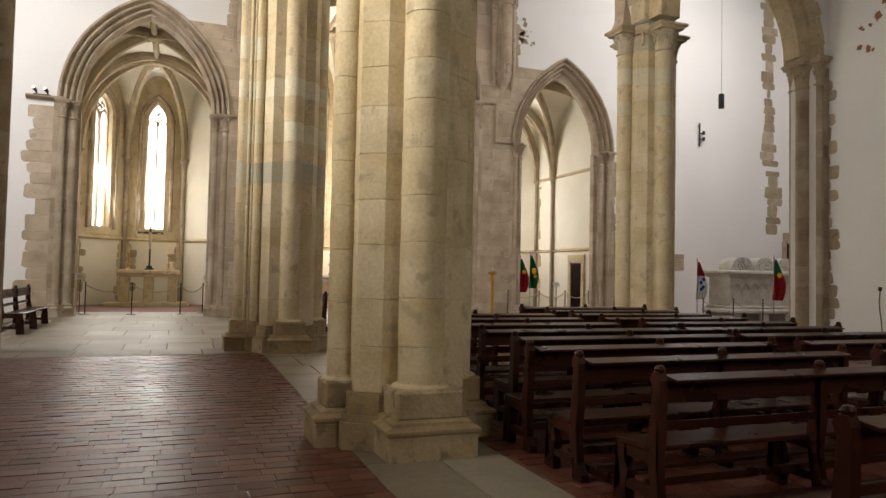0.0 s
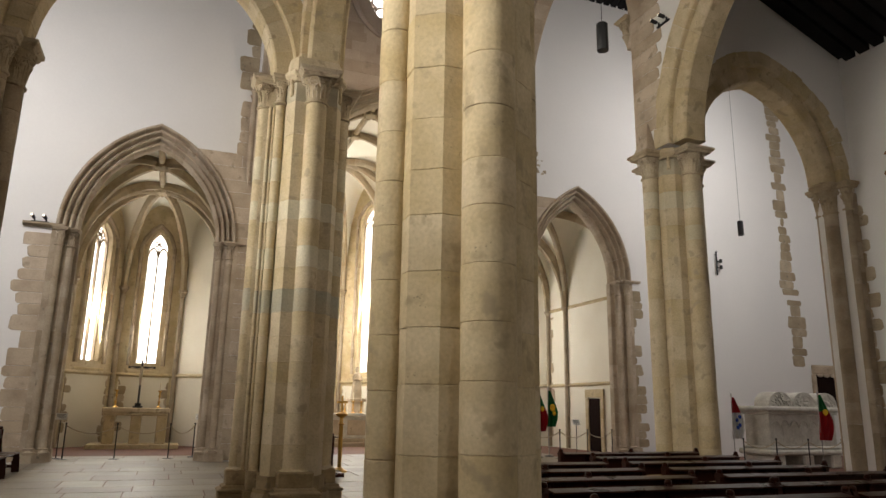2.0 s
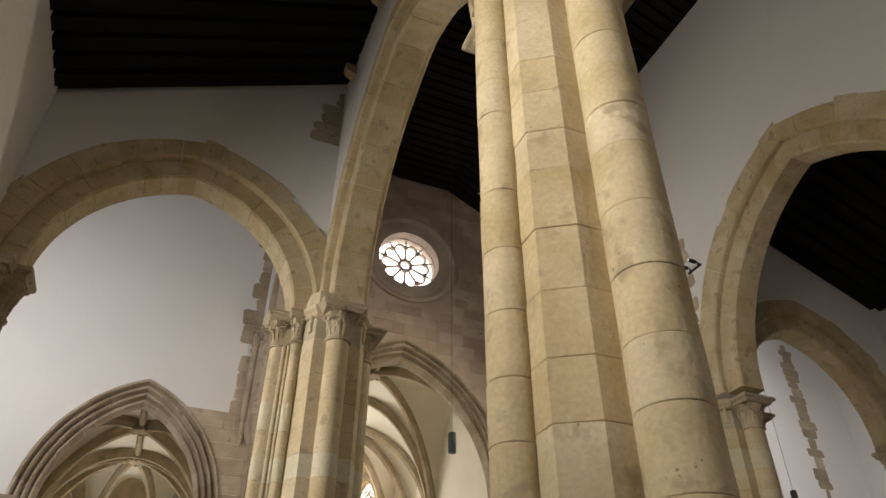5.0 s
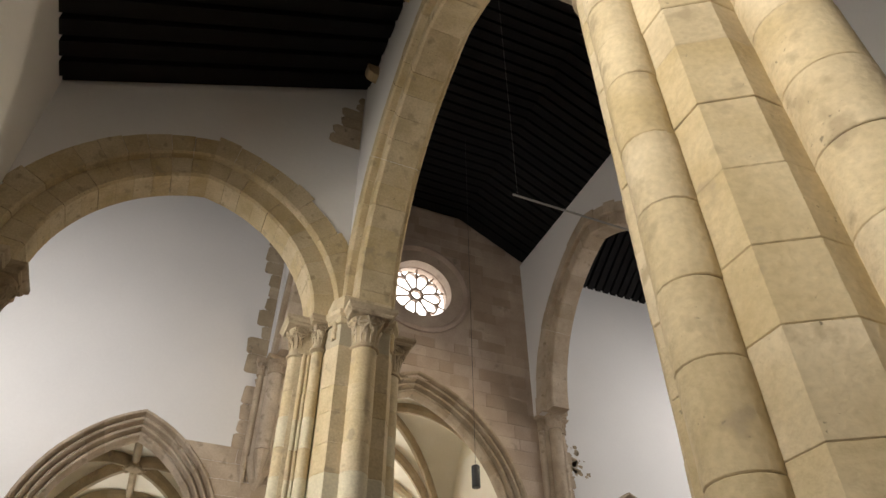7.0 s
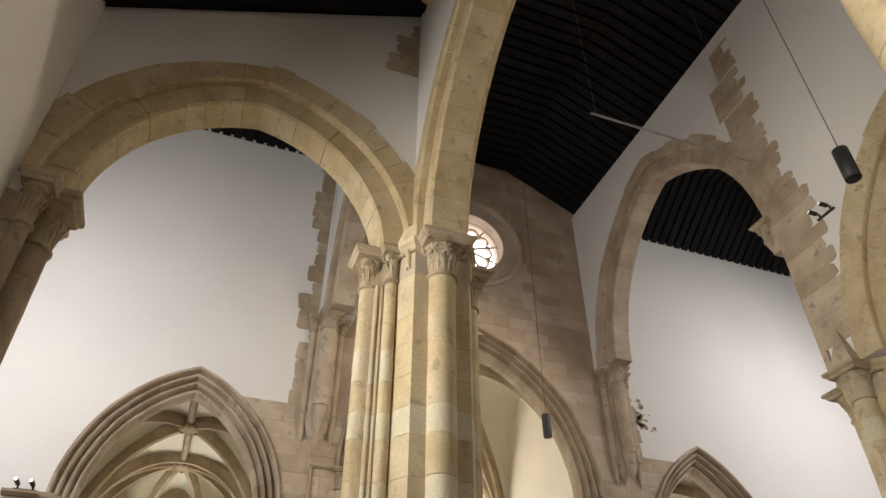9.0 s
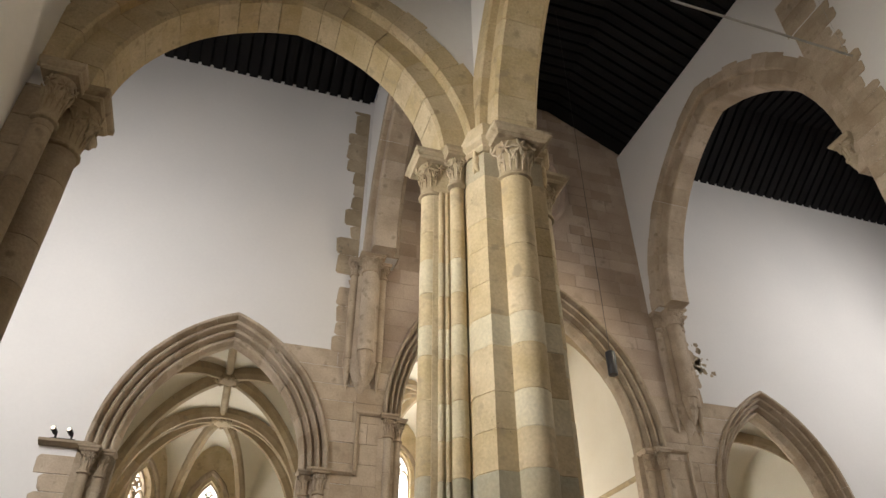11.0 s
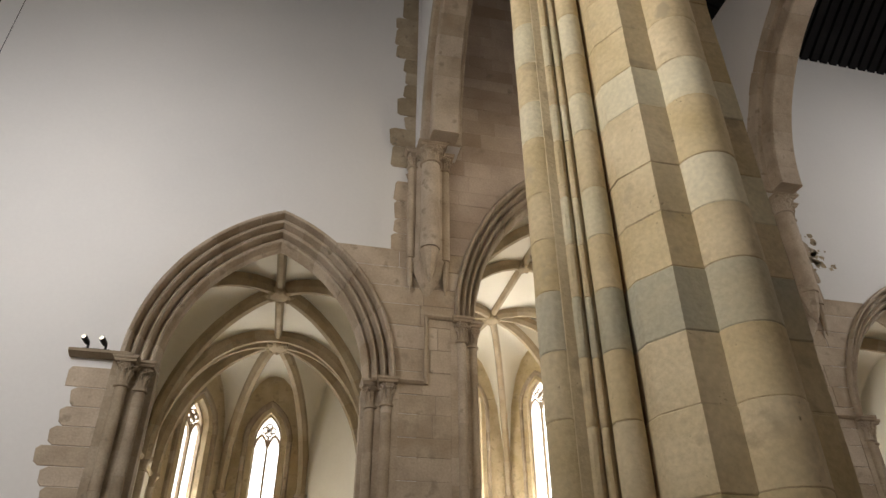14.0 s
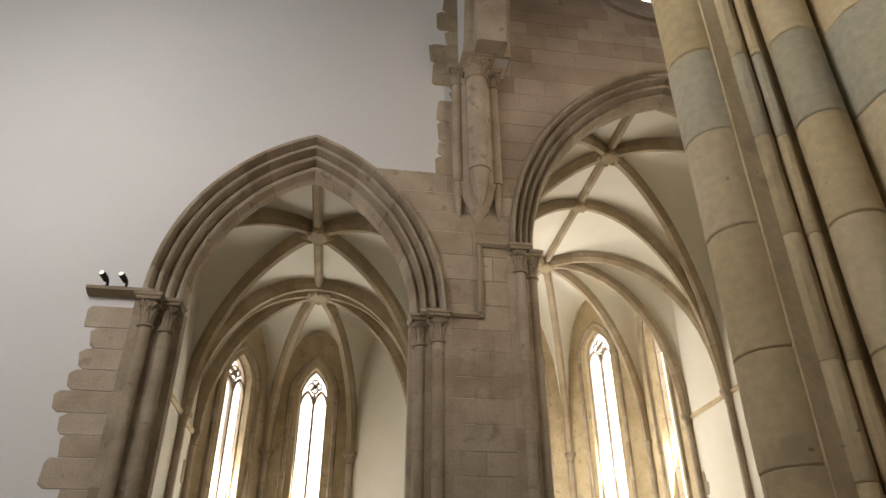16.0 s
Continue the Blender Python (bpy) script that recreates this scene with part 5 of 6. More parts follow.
quoins(wall_tn, eastwest(14.3), AX - 0.44, 12.0, 13.6, -1, -0.4215, QUOIN, 0.25, 0.62, 0.22, 0.34)
for z0, z1, u, inner in ((8.3, 12.4, 13.75, 0.87), (12.4, 13.9, 14.0, 0.75), (13.9, 15.2, 14.1, 0.75), (15.2, 16.4, 14.15, 0.85), (16.4, 17.5, 14.2, 0.4)):
    quoins(wall_ns, northsouth(CX), u, z0, z1, -1, -0.4215, PALE, 0.10, 0.34, 0.26, 0.40, inner=inner)
south_wall = [o for o in bpy.data.objects if o.name == "wall_south_aisle"][0]
north_wall = [o for o in bpy.data.objects if o.name == "wall_north_aisle"][0]
quoins(south_wall, northsouth(SOUTHX), 13.86, 0.3, 7.2, -1, -0.0015, QUOIN, 0.12, 0.36, 0.26, 0.42)
quoins(north_wall, northsouth(NORTHX), 13.86, 0.3, 6.4, -1, 0.0015, QUOIN, 0.2, 0.7, 0.26, 0.36)


for wall, x in ((wall_nn, AX), (wall_ns, CX)):
    z = 7.9
    while z < 11.7:
        h = min(random.uniform(0.3, 0.48), 11.74 - z)
        part("jamb_stone", box(bmesh.new(), x - 0.428, x + 0.428, 14.5, 14.63, z, z + h - 0.003, 0.006), PALE, wall)
        z += h


def flaked(parent, place, u, z, size, n, seedv, depth=-0.0015, mat=QUOIN, big=0.12):
    """Small patches where the plaster has come away."""
    rnd = random.Random(seedv)
    for _ in range(n):
        a, b, s = u + rnd.gauss(0, size * 0.4), z + rnd.gauss(0, size * 0.5), rnd.uniform(0.03, big)
        bm = bmesh.new()
        k = 9
        rad = [s * rnd.uniform(0.5, 1.2) for _ in range(k)]
        lo = [bm.verts.new(place(a + rad[i] * math.cos(2 * math.pi * i / k), depth, b + rad[i] * math.sin(2 * math.pi * i / k))) for i in range(k)]
        hi = [bm.verts.new(place(a + rad[i] * 0.94 * math.cos(2 * math.pi * i / k), depth * 2.6, b + rad[i] * 0.94 * math.sin(2 * math.pi * i / k))) for i in range(k)]
        for i in range(k):
            bm.faces.new((lo[i], lo[(i + 1) % k], hi[(i + 1) % k], hi[i]))
        bm.faces.new(hi), bm.faces.new(lo[::-1])
        part("plaster_flake", bm, mat, parent)


flaked(wall_e3, east, 11.35, 10.4, 0.55, 60, 5)
flaked(south_wall, northsouth(SOUTHX), 12.7, 8.1, 0.9, 11, 7, mat=RUST, big=0.11)


# ---- hanging lamps ----
def pendant(x, y, z, top, label="black cylinder lamp hanging on a thin cable"):
    p = thing("pendant_lamp", pose(x, y, z), label, "lamp", "hanging cylinder lamps")
    part("housing", lathe(bmesh.new(), [(0.08, 0.0), (0.092, 0.0), (0.097, 0.01), (0.097, 0.49), (0.088, 0.50), (0.02, 0.505)], 20), IRON, p, smooth=True)
    part("lens", lathe(bmesh.new(), [(0.078, 0.02), (0.078, 0.03)], 16), LENS, p, "pale lamp lens")
    bm = tube(bmesh.new(), [(0, 0, 0.50), (0, 0, top - z)], 0.006, 5)
    part("cable", bm, IRON, p)
    return p


pendant(6.15, 10.2, 7.6, RIDGE + 0.08), pendant(6.2, 18.5, 7.6, RIDGE + 0.08), pendant(17.45, 18.8, 7.6, RIDGE + 0.08), pendant(-5.2, 18.6, 7.6, RIDGE + 0.08)


def twin_spots(m, label):
    p = thing("twin_spotlight", m, label, "spotlight", "small wall spotlights")
    part("bracket", box(bmesh.new(), -0.22, 0.22, -0.05, 0.0, -0.02, 0.02, 0.005), IRON, p)
    for x in (-0.14, 0.14):
        sp = part("spot_head", lathe(bmesh.new(), [(0.032, 0.0), (0.045, 0.02), (0.048, 0.17), (0.042, 0.176)], 12), IRON, p, "", Matrix.Translation((x, -0.08, 0.08)) @ Matrix.Rotation(radians(70), 4, "X") @ Matrix.Rotation(radians(-15), 4, "Y"), smooth=True)
        part("lens", lathe(bmesh.new(), [(0.036, 0.172), (0.036, 0.18)], 12), LENS, sp, "lit lamp lens")
        part("yoke", box(bmesh.new(), x - 0.02, x + 0.02, -0.05, -0.02, 0.0, 0.1, 0.004), IRON, p)


twin_spots(pose(-3.8, EASTY - 0.08, 6.48), "pair of small black spotlights on a stone shelf")
twin_spots(pose(CX - 0.42, 13.35, 10.8, 0, 0, -90), "pair of small black spotlights on the nave wall")
rod = thing("suspended_rod", pose(5.7, 12.3, 10.28), "thin pale metal rod hung across the nave", "rod")
part("bar", tube(bmesh.new(), [(-1.6, 0, 0), (1.6, 0, 0)], 0.02, 6), STEEL, rod)
for x in (-1.5, 1.5):
    part("wire", tube(bmesh.new(), [(x, 0, 0), (x, 0, RIDGE - 10.28)], 0.002, 4), STEEL, rod)
for y, z in ((13.1, 13.45), (11.2, 13.5)):
    bm = bmesh.new()
    out = [(0.0, -0.14), (-0.10, -0.12), (-0.20, -0.05), (-0.24, 0.04), (-0.24, 0.14), (0.0, 0.14)]
    a = [bm.verts.new((AX - 0.42 + u, y - 0.11, z + q)) for u, q in out]
    b = [bm.verts.new((AX - 0.42 + u, y + 0.11, z + q)) for u, q in out]
    for i in range(6):
        bm.faces.new((a[i], a[(i + 1) % 6], b[(i + 1) % 6], b[i]))
    bm.faces.new(a[::-1]), bm.faces.new(b)
    part("corbel", bm, STONE, wall_nn, "rounded stone corbel")


# ---- north chapel: altar, crucifix, candlesticks, ropes ----
ZF = floor_z(30)
al = thing("stone_altar", pose(-1.1, 29.2, ZF), "plain stone table altar on a low step", "altar")
part("step", box(bmesh.new(), -1.5, 1.5, -0.75, 0.75, -0.02, 0.14, 0.015), STONE, al)
part("tabletop", box(bmesh.new(), -1.12, 1.12, -0.45, 0.45, 1.22, 1.40, 0.03), STONE, al)
part("tabletop_moulding", box(bmesh.new(), -1.04, 1.04, -0.40, 0.40, 1.12, 1.22, 0.03), STONE, al)
for x in (-0.86, 0.0, 0.86):
    part("support", box(bmesh.new(), x - 0.17, x + 0.17, -0.3, 0.3, 0.14, 1.12, 0.02), STONE, al)

cr = thing("altar_crucifix", pose(-1.1, 29.2, ZF + 1.40), "dark wooden altar crucifix with a pale figure", "crucifix")
part("base", box(box(bmesh.new(), -0.16, 0.16, -0.1, 0.1, 0.0, 0.06, 0.01), -0.10, 0.10, -0.07, 0.07, 0.06, 0.16, 0.01), IRON, cr)
part("upright", box(bmesh.new(), -0.035, 0.035, -0.02, 0.02, 0.16, 1.72, 0.005), IRON, cr)
part("crossbar", box(bmesh.new(), -0.46, 0.46, -0.024, 0.024, 1.40, 1.475, 0.005), IRON, cr)
bm = tube(bmesh.new(), [(0, -0.05, 0.80), (0.0, -0.06, 1.0), (0, -0.05, 1.22), (0, -0.06, 1.36), (0, -0.07, 1.46)], [0.03, 0.05, 0.06, 0.045, 0.05], 8)
tube(bm, [(-0.38, -0.04, 1.43), (0, -0.05, 1.34), (0.38, -0.04, 1.43)], 0.02, 6)
part("figure", bm, DARKST, cr, "plain carved figure")


def candlestick(x, y, z, h, candle=0.28, label="small gilded altar candlestick with an ivory candle"):
    c = thing("candlestick", pose(x, y, z), label, "candlestick", "altar candlesticks")
    part("stem", lathe(bmesh.new(), [(0.09, 0), (0.09, 0.02), (0.05, 0.05), (0.025, 0.09), (0.045, h * 0.35), (0.02, h * 0.42), (0.02, h * 0.6), (0.045, h * 0.7), (0.02, h * 0.78), (0.03, h * 0.9), (0.075, h * 0.97), (0.07, h)], 12), GOLD, c, smooth=True)
    part("candle", lathe(bmesh.new(), [(0.018, h), (0.018, h + candle), (0.006, h + candle + 0.01)], 8), WAX, c)
    return c


candlestick(-1.84, 29.2, ZF + 1.40, 0.62), candlestick(-0.40, 29.2, ZF + 1.40, 0.62)


def stanchion(x, y, h=0.95, label="slim dark barrier post on a round foot"):
    s = thing("barrier_post", pose(x, y, floor_z(y)), label, "barrier post", "rope barrier posts")
    part("foot", lathe(bmesh.new(), [(0.15, 0), (0.15, 0.012), (0.03, 0.03)], 16), IRON, s)
    part("post", lathe(bmesh.new(), [(0.017, 0.02), (0.017, h), (0.028, h + 0.01), (0.028, h + 0.035), (0.01, h + 0.05)], 10), IRON, s)


def rope(p0, p1, sag=0.22, label="pale rope sagging between barrier posts"):
    a, b = Vector(p0), Vector(p1)
    pts = [a.lerp(b, t / 10) - Vector((0, 0, sag * 4 * (t / 10) * (1 - t / 10))) for t in range(11)]
    tagged(part("barrier_rope", tube(bmesh.new(), pts, 0.016, 6), ROPE), label, "rope", "barrier ropes")


line = [(-2.65, 23.5), (-1.35, 23.5), (0.06, 23.6), (0.75, 24.2)]
for x, y in line:
    stanchion(x, y)
for (x0, y0), (x1, y1) in zip(line, line[1:]):
    rope((x0, y0, floor_z(y0) + 0.92), (x1, y1, floor_z(y1) + 0.92))
for x, y in ((-2.85, 23.9), (0.95, 26.0), (13.9, 23.8)):
    s = thing("sign_stand", pose(x, y, floor_z(y)), "small white card on a thin black stand", "sign", "sign stands")
    part("foot", lathe(bmesh.new(), [(0.13, 0), (0.13, 0.012), (0.02, 0.03)], 14), IRON, s)
    part("post", lathe(bmesh.new(), [(0.012, 0.02), (0.012, 1.08)], 8), IRON, s)
    card = part("card", box(bmesh.new(), -0.15, 0.15, -0.006, 0.006, -0.1, 0.1, 0.002, pose(0, 0, 1.15, -30)), PAPER, s)
    for k in range(4):
        part("text_bar", box(bmesh.new(), -0.11, 0.11 - 0.04 * (k % 2), -0.0095, -0.0065, 0.05 - 0.035 * k, 0.062 - 0.035 * k, 0, pose(0, 0, 1.15, -30)), INK, s)

# ---- chancel: altar, candles, statue, cross, desk ----
ma = thing("main_altar", pose(6.3, 30.6, ZF), "long pale stone main altar", "altar")
part("step", box(bmesh.new(), -2.4, 2.4, -1.1, 1.1, -0.02, 0.15, 0.015), PALE, ma)
part("step", box(bmesh.new(), -2.0, 2.0, -0.8, 0.8, 0.15, 0.30, 0.015), PALE, ma)
part("body", box(bmesh.new(), -1.5, 1.5, -0.4, 0.4, 0.30, 1.15, 0.02), TOMB, ma)
for x in (-1.0, 0.0, 1.0):
    part("panel", box(bmesh.new(), x - 0.38, x + 0.38, -0.43, -0.39, 0.42, 1.03, 0.01), PALE, ma)
part("tabletop", box(bmesh.new(), -1.65, 1.65, -0.5, 0.5, 1.15, 1.30, 0.03), TOMB, ma)
for x in (-1.3, -0.95, -0.6, 0.6, 0.95, 1.3):
    candlestick(6.3 + x, 30.7, ZF + 1.30, 0.5, 0.35)
st = bmesh.new()
lathe(st, [(0.30, 0.0), (0.27, 0.05), (0.24, 0.3), (0.22, 0.6), (0.17, 0.85), (0.19, 1.0), (0.16, 1.12), (0.06, 1.18), (0.085, 1.25), (0.10, 1.33), (0.07, 1.41), (0.02, 1.45)], 14)
tube(st, [(-0.17, 0, 1.02), (-0.2, -0.14, 0.85), (0.0, -0.22, 0.86)], 0.05, 7)
tube(st, [(0.17, 0, 1.02), (0.2, -0.14, 0.85), (0.0, -0.22, 0.84)], 0.05, 7)
tagged(part("statue", st, DARKST, None, "", pose(8.0, 33.2, ZF + 1.95), smooth=True), "small robed stone statue on a pedestal", "statue")
pd = thing("statue_pedestal", pose(8.0, 33.2, ZF), "square pale stone pedestal under a statue", "pedestal")
part("shaft", box(bmesh.new(), -0.3, 0.3, -0.3, 0.3, 0.12, 1.80, 0.02), PALE, pd)
part("foot", box(bmesh.new(), -0.38, 0.38, -0.38, 0.38, -0.02, 0.12, 0.02), PALE, pd)
part("top", box(bmesh.new(), -0.38, 0.38, -0.38, 0.38, 1.80, 1.95, 0.03), PALE, pd)


def tall_stand(x, y, h, label, cross):
    c = thing("gilded_stand", pose(x, y, floor_z(y)), label, "candle stand", "tall gilded stands")
    part("foot", lathe(bmesh.new(), [(0.2, 0), (0.2, 0.03), (0.14, 0.06), (0.06, 0.12)], 14), GOLD, c, smooth=True)
    part("stem", lathe(bmesh.new(), [(0.05, 0.1), (0.055, 0.5), (0.05, h * 0.78), (0.09, h * 0.80), (0.05, h * 0.82), (0.045, h * 0.9), (0.15, h * 0.95), (0.16, h * 0.97), (0.05, h)], 14), GOLD, c, smooth=True)
    if cross:
        part("upright", box(bmesh.new(), -0.025, 0.025, -0.015, 0.015, h, h + 0.4, 0.005), GOLD, c)
        part("arm", box(bmesh.new(), -0.14, 0.14, -0.018, 0.018, h + 0.22, h + 0.27, 0.005), GOLD, c)
    else:
        part("candle", lathe(bmesh.new(), [(0.03, h), (0.03, h + 0.15), (0.01, h + 0.16)], 8), WAX, c)


tall_stand(4.05, 19.0, 1.45, "tall gilded processional cross on a round foot", True)
tall_stand(10.0, 21.4, 1.60, "tall gilded paschal candle stand by the chancel", False)
tagged(copy_thing(master[3.0], pose(3.25, 17.2, floor_z(17.2), 0, 0, 88)), "dark wooden bench standing sideways in the crossing", "bench", "benches in the crossing")


# ---- flags ----
def flag(x, y, h, upper, lower, label, turn=0, emblem=None, width=0.30):
    f = thing("flag_on_pole", pose(x, y, floor_z(y), 0, 0, turn), label, "flag", "flags on poles")
    part("pole", lathe(bmesh.new(), [(0.015, 0.02), (0.015, h), (0.03, h + 0.02), (0.005, h + 0.12)], 8), STEEL, f)
    part("foot", lathe(bmesh.new(), [(0.16, 0), (0.16, 0.02), (0.03, 0.06)], 14), IRON, f)
    for name, z0, z1, mat in (("upper_cloth", h - 0.48, h - 0.02, upper), ("lower_cloth", h - 1.25, h - 0.48, lower)):
        bm = bmesh.new()
        rows = []
        for i in range(7):
            z = z0 + (z1 - z0) * i / 6
            w = 0.05 + width * min(1, (h - z) / 0.7) * (1 if z > h - 1.0 else 1 - (h - 1.0 - z) * 0.9)
            rows.append([bm.verts.new((0.02 + w * j / 12 - (h - z) * 0.05, 0.05 * math.sin(j * 1.3 + z * 2) * min(1, (h - z) * 2), z)) for j in range(13)])
        for a, b in zip(rows, rows[1:]):
            for j in range(12):
                bm.faces.new((a[j], a[j + 1], b[j + 1], b[j]))
        bmesh.ops.solidify(bm, geom=bm.faces[:], thickness=0.004)
        part(name, bm, mat, f, smooth=True)
    if emblem:
        for k, (dx, dz, r) in enumerate(emblem[1]):
            bm = bmesh.new()
            bmesh.ops.create_uvsphere(bm, u_segments=10, v_segments=6, radius=1, matrix=Matrix.Translation((width * 0.5 + dx, -0.055, h - 0.5 + dz)) @ Matrix.Diagonal((r, 0.012, r * 1.25, 1)))
            part("emblem", bm, emblem[0], f, "plain coloured emblem")


SH = (YELLOW, ((0.0, 0.0, 0.07),))
flag(11.75, 22.75, 2.1, GREEN, RED, "folded green and red flag with a yellow emblem", -30, SH)
flag(12.35, 23.1, 2.25, GREEN, GREEN, "folded green flag with a yellow patch", -30, (YELLOW, ((0.0, -0.1, 0.10), (0.05, -0.3, 0.06))))
flag(16.75, 15.85, 2.2, GREEN, RED, "folded green and red flag beside the tomb", -40, SH)
flag(16.1, 18.4, 2.1, RED, LINEN, "white and red flag with small blue shields", -40, (BLUE, ((-0.03, -0.2, 0.05), (0.05, -0.1, 0.05), (0.04, -0.35, 0.05), (-0.02, -0.42, 0.05))))

# ---- tomb in the south transept ----
tb = thing("carved_tomb", pose(18.3, 18.3, floor_z(18)), "white carved stone tomb chest raised on blocks, with a scalloped crest", "tomb")
for x in (-1.15, 0.0, 1.15):
    part("support_block", box(bmesh.new(), x - 0.22, x + 0.22, -0.62, 0.62, 0.0, 0.40, 0.05), TOMB, tb)
part("base", box(bmesh.new(), -1.56, 1.56, -0.66, 0.66, 0.40, 0.56, 0.05), TOMB, tb)
part("base_moulding", box(bmesh.new(), -1.46, 1.46, -0.58, 0.58, 0.56, 0.66, 0.04), TOMB, tb)
part("chest", box(bmesh.new(), -1.36, 1.36, -0.5, 0.5, 0.66, 1.60, 0.02), TOMB, tb)
part("lid", box(box(bmesh.new(), -1.44, 1.44, -0.56, 0.56, 1.60, 1.68, 0.02), -1.54, 1.54, -0.64, 0.64, 1.68, 1.84, 0.05), TOMB, tb)
for i in range(7):
    x = -1.12 + i * 0.375
    a = Pointed(x, 0.15, 1.20, 0.2)
    voussoirs(a, [(0.0, -0.5), (0.0, -0.535), (0.03, -0.535), (0.03, -0.5)], lambda u, v, z: (u, v, z), 3, TOMB, tb, "blind_arch")
    part("niche_panel", box(bmesh.new(), x - 0.12, x + 0.12, -0.515, -0.498, 0.78, 1.20, 0.005), TOMB, tb)
for x in (-0.84, 0.14, 1.06):
    # rounded crest panel with pierced foliage
    bm = bmesh.new()
    n = 18
    rim = [(x + 0.46 * math.cos(math.pi * i / n), 1.82 + 0.46 * math.sin(math.pi * i / n) ** 0.8) for i in range(n + 1)]
    fr = [bm.verts.new((u, -0.5, z)) for u, z in rim]
    bk = [bm.verts.new((u, 0.1, z)) for u, z in rim]
    for i in range(n):
        bm.faces.new((fr[i], fr[i + 1], bk[i + 1], bk[i]))
    bm.faces.new(fr[::-1]), bm.faces.new(bk), bm.faces.new((fr[0], bk[0], bk[-1], fr[-1]))
    crest = part("crest_panel", bm, TOMB, tb, "rounded carved crest panel")
    bm = bmesh.new()
    rnd = random.Random(int(x * 50) + 99)
    for _ in range(34):
        q, d = rnd.uniform(0.1, math.pi - 0.1), rnd.uniform(0.08, 0.40)
        bmesh.ops.create_icosphere(bm, subdivisions=1, radius=1, matrix=Matrix.Translation((x + d * math.cos(q), -0.505, 1.84 + d * math.sin(q))) @ Matrix.Rotation(rnd.uniform(0, 3), 4, "Y") @ Matrix.Diagonal((0.065, 0.03, 0.032, 1)))
    part("foliage", bm, TOMB, crest)
pts = [(15.2, 17.1), (16.2, 16.9), (17.2, 16.7), (18.4, 16.6), (19.5, 16.6)]
for x, y in pts:
    stanchion(x, y, 0.9)
for (x0, y0), (x1, y1) in zip(pts, pts[1:]):
    rope((x0, y0, floor_z(y0) + 0.87), (x1, y1, floor_z(y1) + 0.87), 0.2)
pts = [(10.9, 22.0), (12.2, 22.1), (13.4, 22.3), (14.6, 22.6)]
for x, y in pts:
    stanchion(x, y, 0.9)
for (x0, y0), (x1, y1) in zip(pts, pts[1:]):
    rope((x0, y0, floor_z(y0) + 0.87), (x1, y1, floor_z(y1) + 0.87), 0.2)

# ---- openings and fittings on the walls ----
dr = thing("door_1", pose(15.985, 25.67, ZF, 0, 0, -90), "narrow dark wooden door in a stone surround", "door", "", "structure")
part("leaf", box(bmesh.new(), -0.42, 0.42, -0.03, 0.0, 0.0, 2.05, 0.01), DOOR_SHADE, dr)
for x in (-0.53, 0.53):
    for k in range(5):
        part("surround_stone", box(bmesh.new(), x - 0.11, x + 0.11, -0.07, 0.0, 0.42 * k, 0.42 * k + 0.415, 0.012), STONE, dr)
part("lintel", box(bmesh.new(), -0.66, 0.66, -0.07, 0.0, 2.10, 2.42, 0.015), STONE, dr)
nc = thing("wall_niche", pose(24.75, EASTY, 1.9), "flat dark panel coloured as a shaded niche, with a carved stone surround", "niche", "", "structure")
# flat panel on the wall, no recess: the niche's shade is its dark colour
part("opening", box(bmesh.new(), -0.55, 0.55, -0.03, -0.004, 0, 1.42, 0.01), DOOR_SHADE, nc)
for x in (-0.66, 0.645):
    part("surround_stone", box(bmesh.new(), x - 0.105, x + 0.095, -0.12, -0.002, -0.1, 1.42, 0.03), PALE, nc)
part("lintel", box(bmesh.new(), -0.745, 0.74, -0.15, -0.002, 1.42, 1.80, 0.05), PALE, nc)
bm = bmesh.new()
for x in (-0.36, 0.0, 0.36):
    bmesh.ops.create_icosphere(bm, subdivisions=2, radius=1, matrix=Matrix.Translation((x, -0.10, 1.40)) @ Matrix.Diagonal((0.17, 0.05, 0.09, 1)))
part("carved_cusps", bm, PALE, nc, smooth=True)
pq = thing("wall_plaque", pose(18.45, EASTY, 2.0), "pale stone plaque with faint lettering", "plaque")
part("tablet", box(bmesh.new(), -0.36, 0.36, -0.05, -0.002, 0, 0.62, 0.012), PALE, pq)
for k in range(5):
    part("text_bar", box(bmesh.new(), -0.27, 0.27 - 0.06 * (k % 2), -0.054, -0.05, 0.10 + k * 0.09, 0.13 + k * 0.09), DARKST, pq)
hk = thing("wall_bracket", pose(19.5, EASTY, 7.0), "black metal wall bracket with short arms", "bracket")
part("bar", tube(bmesh.new(), [(0, -0.1, 0), (0, -0.1, 0.95)], 0.03, 8), IRON, hk)
for z in (0.3, 0.55):
    part("arm", tube(bmesh.new(), [(0, -0.1, z), (0.16, -0.14, z)], 0.025, 6), IRON, hk)
    part("arm_head", lathe(bmesh.new(), [(0.05, z - 0.05), (0.06, z), (0.05, z + 0.09)], 10, (0.17, -0.14)), IRON, hk)
for z in (0.1, 0.85):
    part("fixing", tube(bmesh.new(), [(0, 0, z), (0, -0.1, z)], 0.015, 6), IRON, hk)


cb = thing("wall_cable", pose(SOUTHX, 12.35, 0), "thin black cable hanging from a small box on the wall", "cable")
part("junction_box", box(bmesh.new(), -0.045, -0.001, -0.04, 0.04, 1.42, 1.52, 0.006), IRON, cb)
part("wire", tube(bmesh.new(), [(-0.02, 0.0, 1.43), (-0.022, 0.03, 1.1), (-0.02, -0.02, 0.7), (-0.022, -0.06, 0.3), (-0.02, -0.02, 0.02)], 0.011, 6), IRON, cb)


# ---- pavement: terracotta bricks and stone slabs ----
random.seed(5)
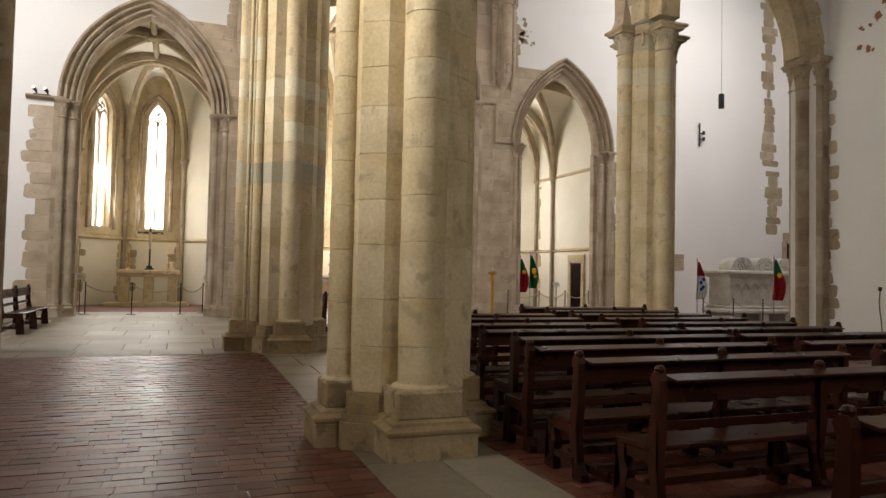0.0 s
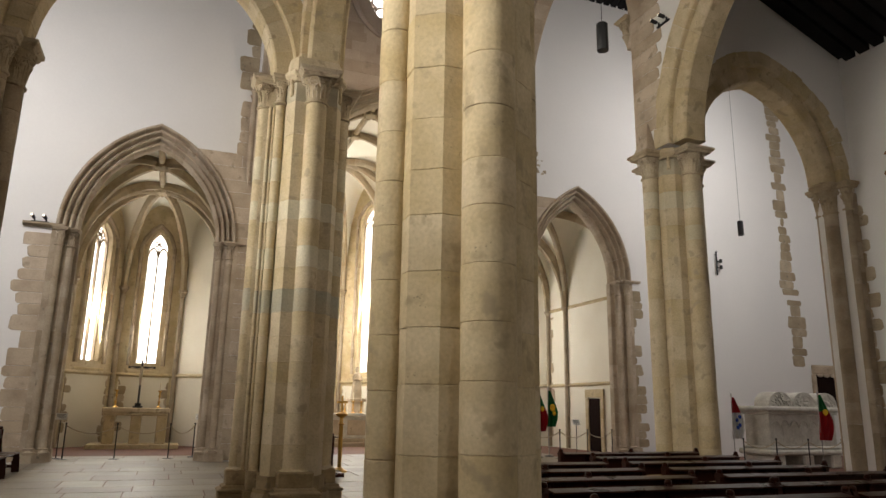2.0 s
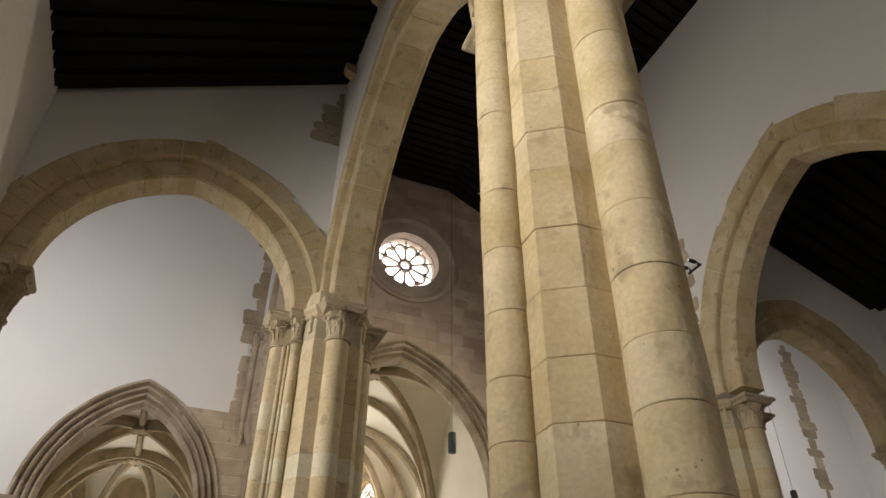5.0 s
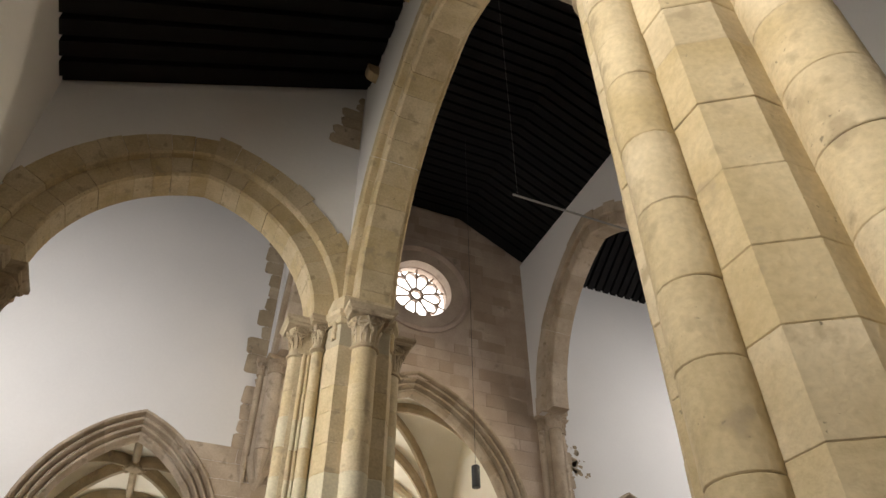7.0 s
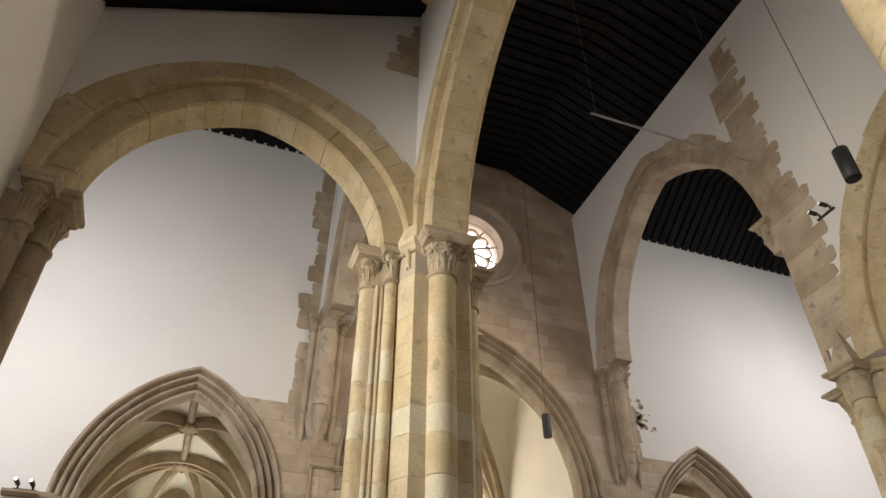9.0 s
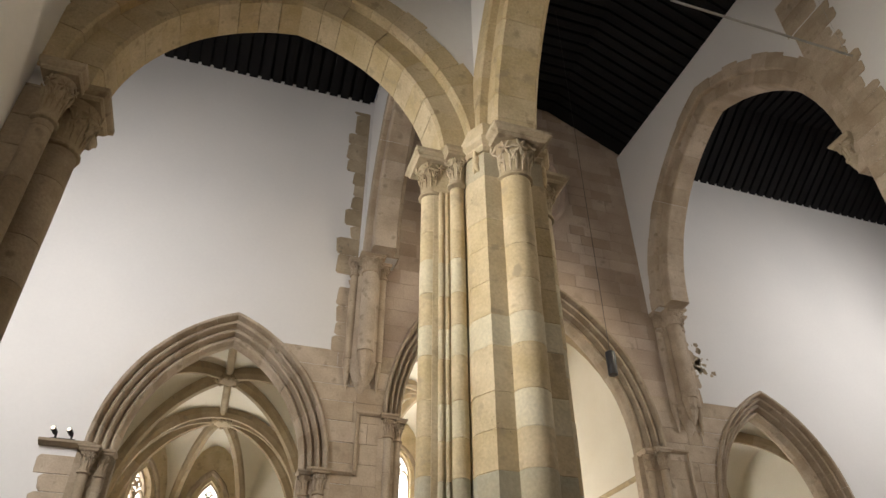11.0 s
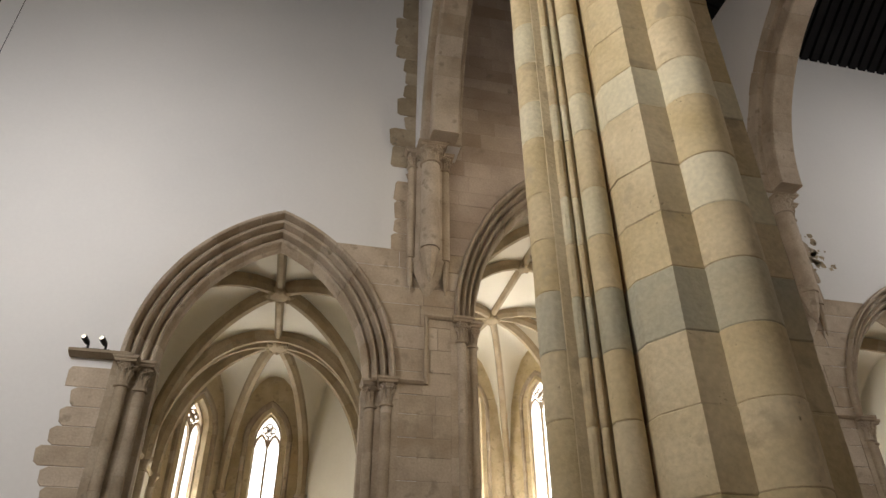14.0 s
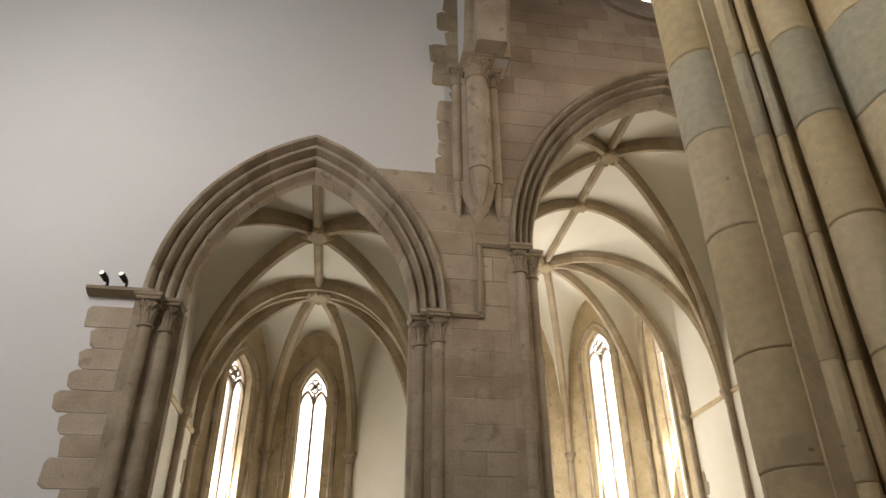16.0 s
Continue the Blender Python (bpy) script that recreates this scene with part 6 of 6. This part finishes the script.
BX, BY = 0.285, 0.172


def brick_mesh(w, d, h, mat, name):
    bm = bmesh.new()
    g = 0.004
    lo = [bm.verts.new((x, y, -0.02)) for x, y in ((-w, -d), (w, -d), (w, d), (-w, d))]
    mid = [bm.verts.new((x, y, h - 0.002)) for x, y in ((-w, -d), (w, -d), (w, d), (-w, d))]
    hi = [bm.verts.new((x, y, h)) for x, y in ((-w + g, -d + g), (w - g, -d + g), (w - g, d - g), (-w + g, d - g))]
    for a, b in ((lo, mid), (mid, hi)):
        for i in range(4):
            bm.faces.new((a[i], a[(i + 1) % 4], b[(i + 1) % 4], b[i]))
    bm.faces.new(hi)
    return mesh(name, bm, mat)


BRICKS = [brick_mesh(BX / 2 - 0.0025, BY / 2 - 0.0025, h, BRICK, "brick") for h in (-0.001, 0.0, 0.001)]
BRICK2 = material("terracotta_brick_field", (0.20, 0.064, 0.038), 0.40, second=(0.13, 0.044, 0.029), scale=2.0, fine=35, bump=0.12, spec=0.24, island=0.35, stain=(0.17, 0.095, 0.07), stain_at=0.6)
verts, faces = [], []
row = 0
y = -6.0
while y < 13.35:
    off = random.uniform(0, BX)
    for x0, x1 in ((NORTHX, 1.46), (2.80, SOUTHX)):
        x = x0 + off - BX
        while x < x1 + BX:
            if x0 < x < x1:
                zz = floor_z(y)
                near = -2.35 < x < 0.75 and 4.6 < y < 8.9
                rx, ry = random.gauss(0, 0.4), random.gauss(0, 0.4)
                if near:
                    ob = part("brick", random.choice(BRICKS), BRICK, floor, "", pose(x, y, zz + random.uniform(-0.001, 0.001), rx, ry, random.gauss(0, 0.4)))
                else:
                    m = pose(x, y, zz + random.uniform(-0.002, 0.001), rx, ry, random.gauss(0, 0.4))
                    n = len(verts)
                    w, d = BX / 2 - 0.0025, BY / 2 - 0.0025
                    for zc, g in ((-0.02, 0), (0.0, 0.004)):
                        verts += [tuple(m @ Vector((sx * (w - g), sy * (d - g), zc))) for sx, sy in ((-1, -1), (1, -1), (1, 1), (-1, 1))]
                    faces += [(n + 4, n + 5, n + 6, n + 7)] + [(n + i, n + (i + 1) % 4, n + 4 + (i + 1) % 4, n + 4 + i) for i in range(4)]
            x += BX
    y += BY
me = bpy.data.meshes.new("brick_field")
me.from_pydata(verts, [], faces)
me.materials.append(BRICK2)
tagged(part("brick_field", me, BRICK2, floor), "worn terracotta floor bricks", "", "", "stuff")


def slab(x0, x1, y0, y1, name="slab"):
    w, d = (x1 - x0) / 2 - 0.008, (y1 - y0) / 2 - 0.008
    bm = bmesh.new()
    g = 0.008
    yc = (y0 + y1) / 2
    rings = [[bm.verts.new((sx * (w - q), sy * (d - q), z)) for sx, sy in ((-1, -1), (1, -1), (1, 1), (-1, 1))] for q, z in ((0, -0.02), (0, 0.0), (g, 0.005))]
    for a, b in zip(rings, rings[1:]):
        for i in range(4):
            bm.faces.new((a[i], a[(i + 1) % 4], b[(i + 1) % 4], b[i]))
    bm.faces.new(rings[-1])
    tilt = math.degrees(math.atan((floor_z(yc + 0.05) - floor_z(yc - 0.05)) / 0.1))
    part(name, bm, SLAB, floor, "", pose((x0 + x1) / 2, yc, floor_z(yc) + random.uniform(-0.002, 0.002), tilt))


y = -4.0
while y < 13.3:
    d = min(random.uniform(0.7, 1.3), 13.36 - y)
    s = 2.1 + random.uniform(-0.2, 0.2)
    slab(1.50, s, y, y + d), slab(s, 2.76, y, y + d)
    y += d
y = 13.38
while y < 24.0:
    d = random.uniform(0.7, 1.15)
    x = -6.5 + random.uniform(0, 0.6)
    while x < 12.5:
        w = random.uniform(0.7, 1.7)
        slab(x, x + w, y, y + d)
        x += w
    y += d
verts = []
for a, b in ((13.37, 21.6), (21.6, 37.0)):
    n = len(verts)
    verts += [(-12.8, a, floor_z(a) - 0.004), (26.2, a, floor_z(a) - 0.004), (26.2, b, floor_z(b) - 0.004), (-12.8, b, floor_z(b) - 0.004)]
me = bpy.data.meshes.new("slab_bed")
me.from_pydata(verts, [], [(0, 1, 2, 3), (4, 5, 6, 7)])
me.materials.append(FLOORJ)
part("slab_bed", me, FLOORJ, floor)
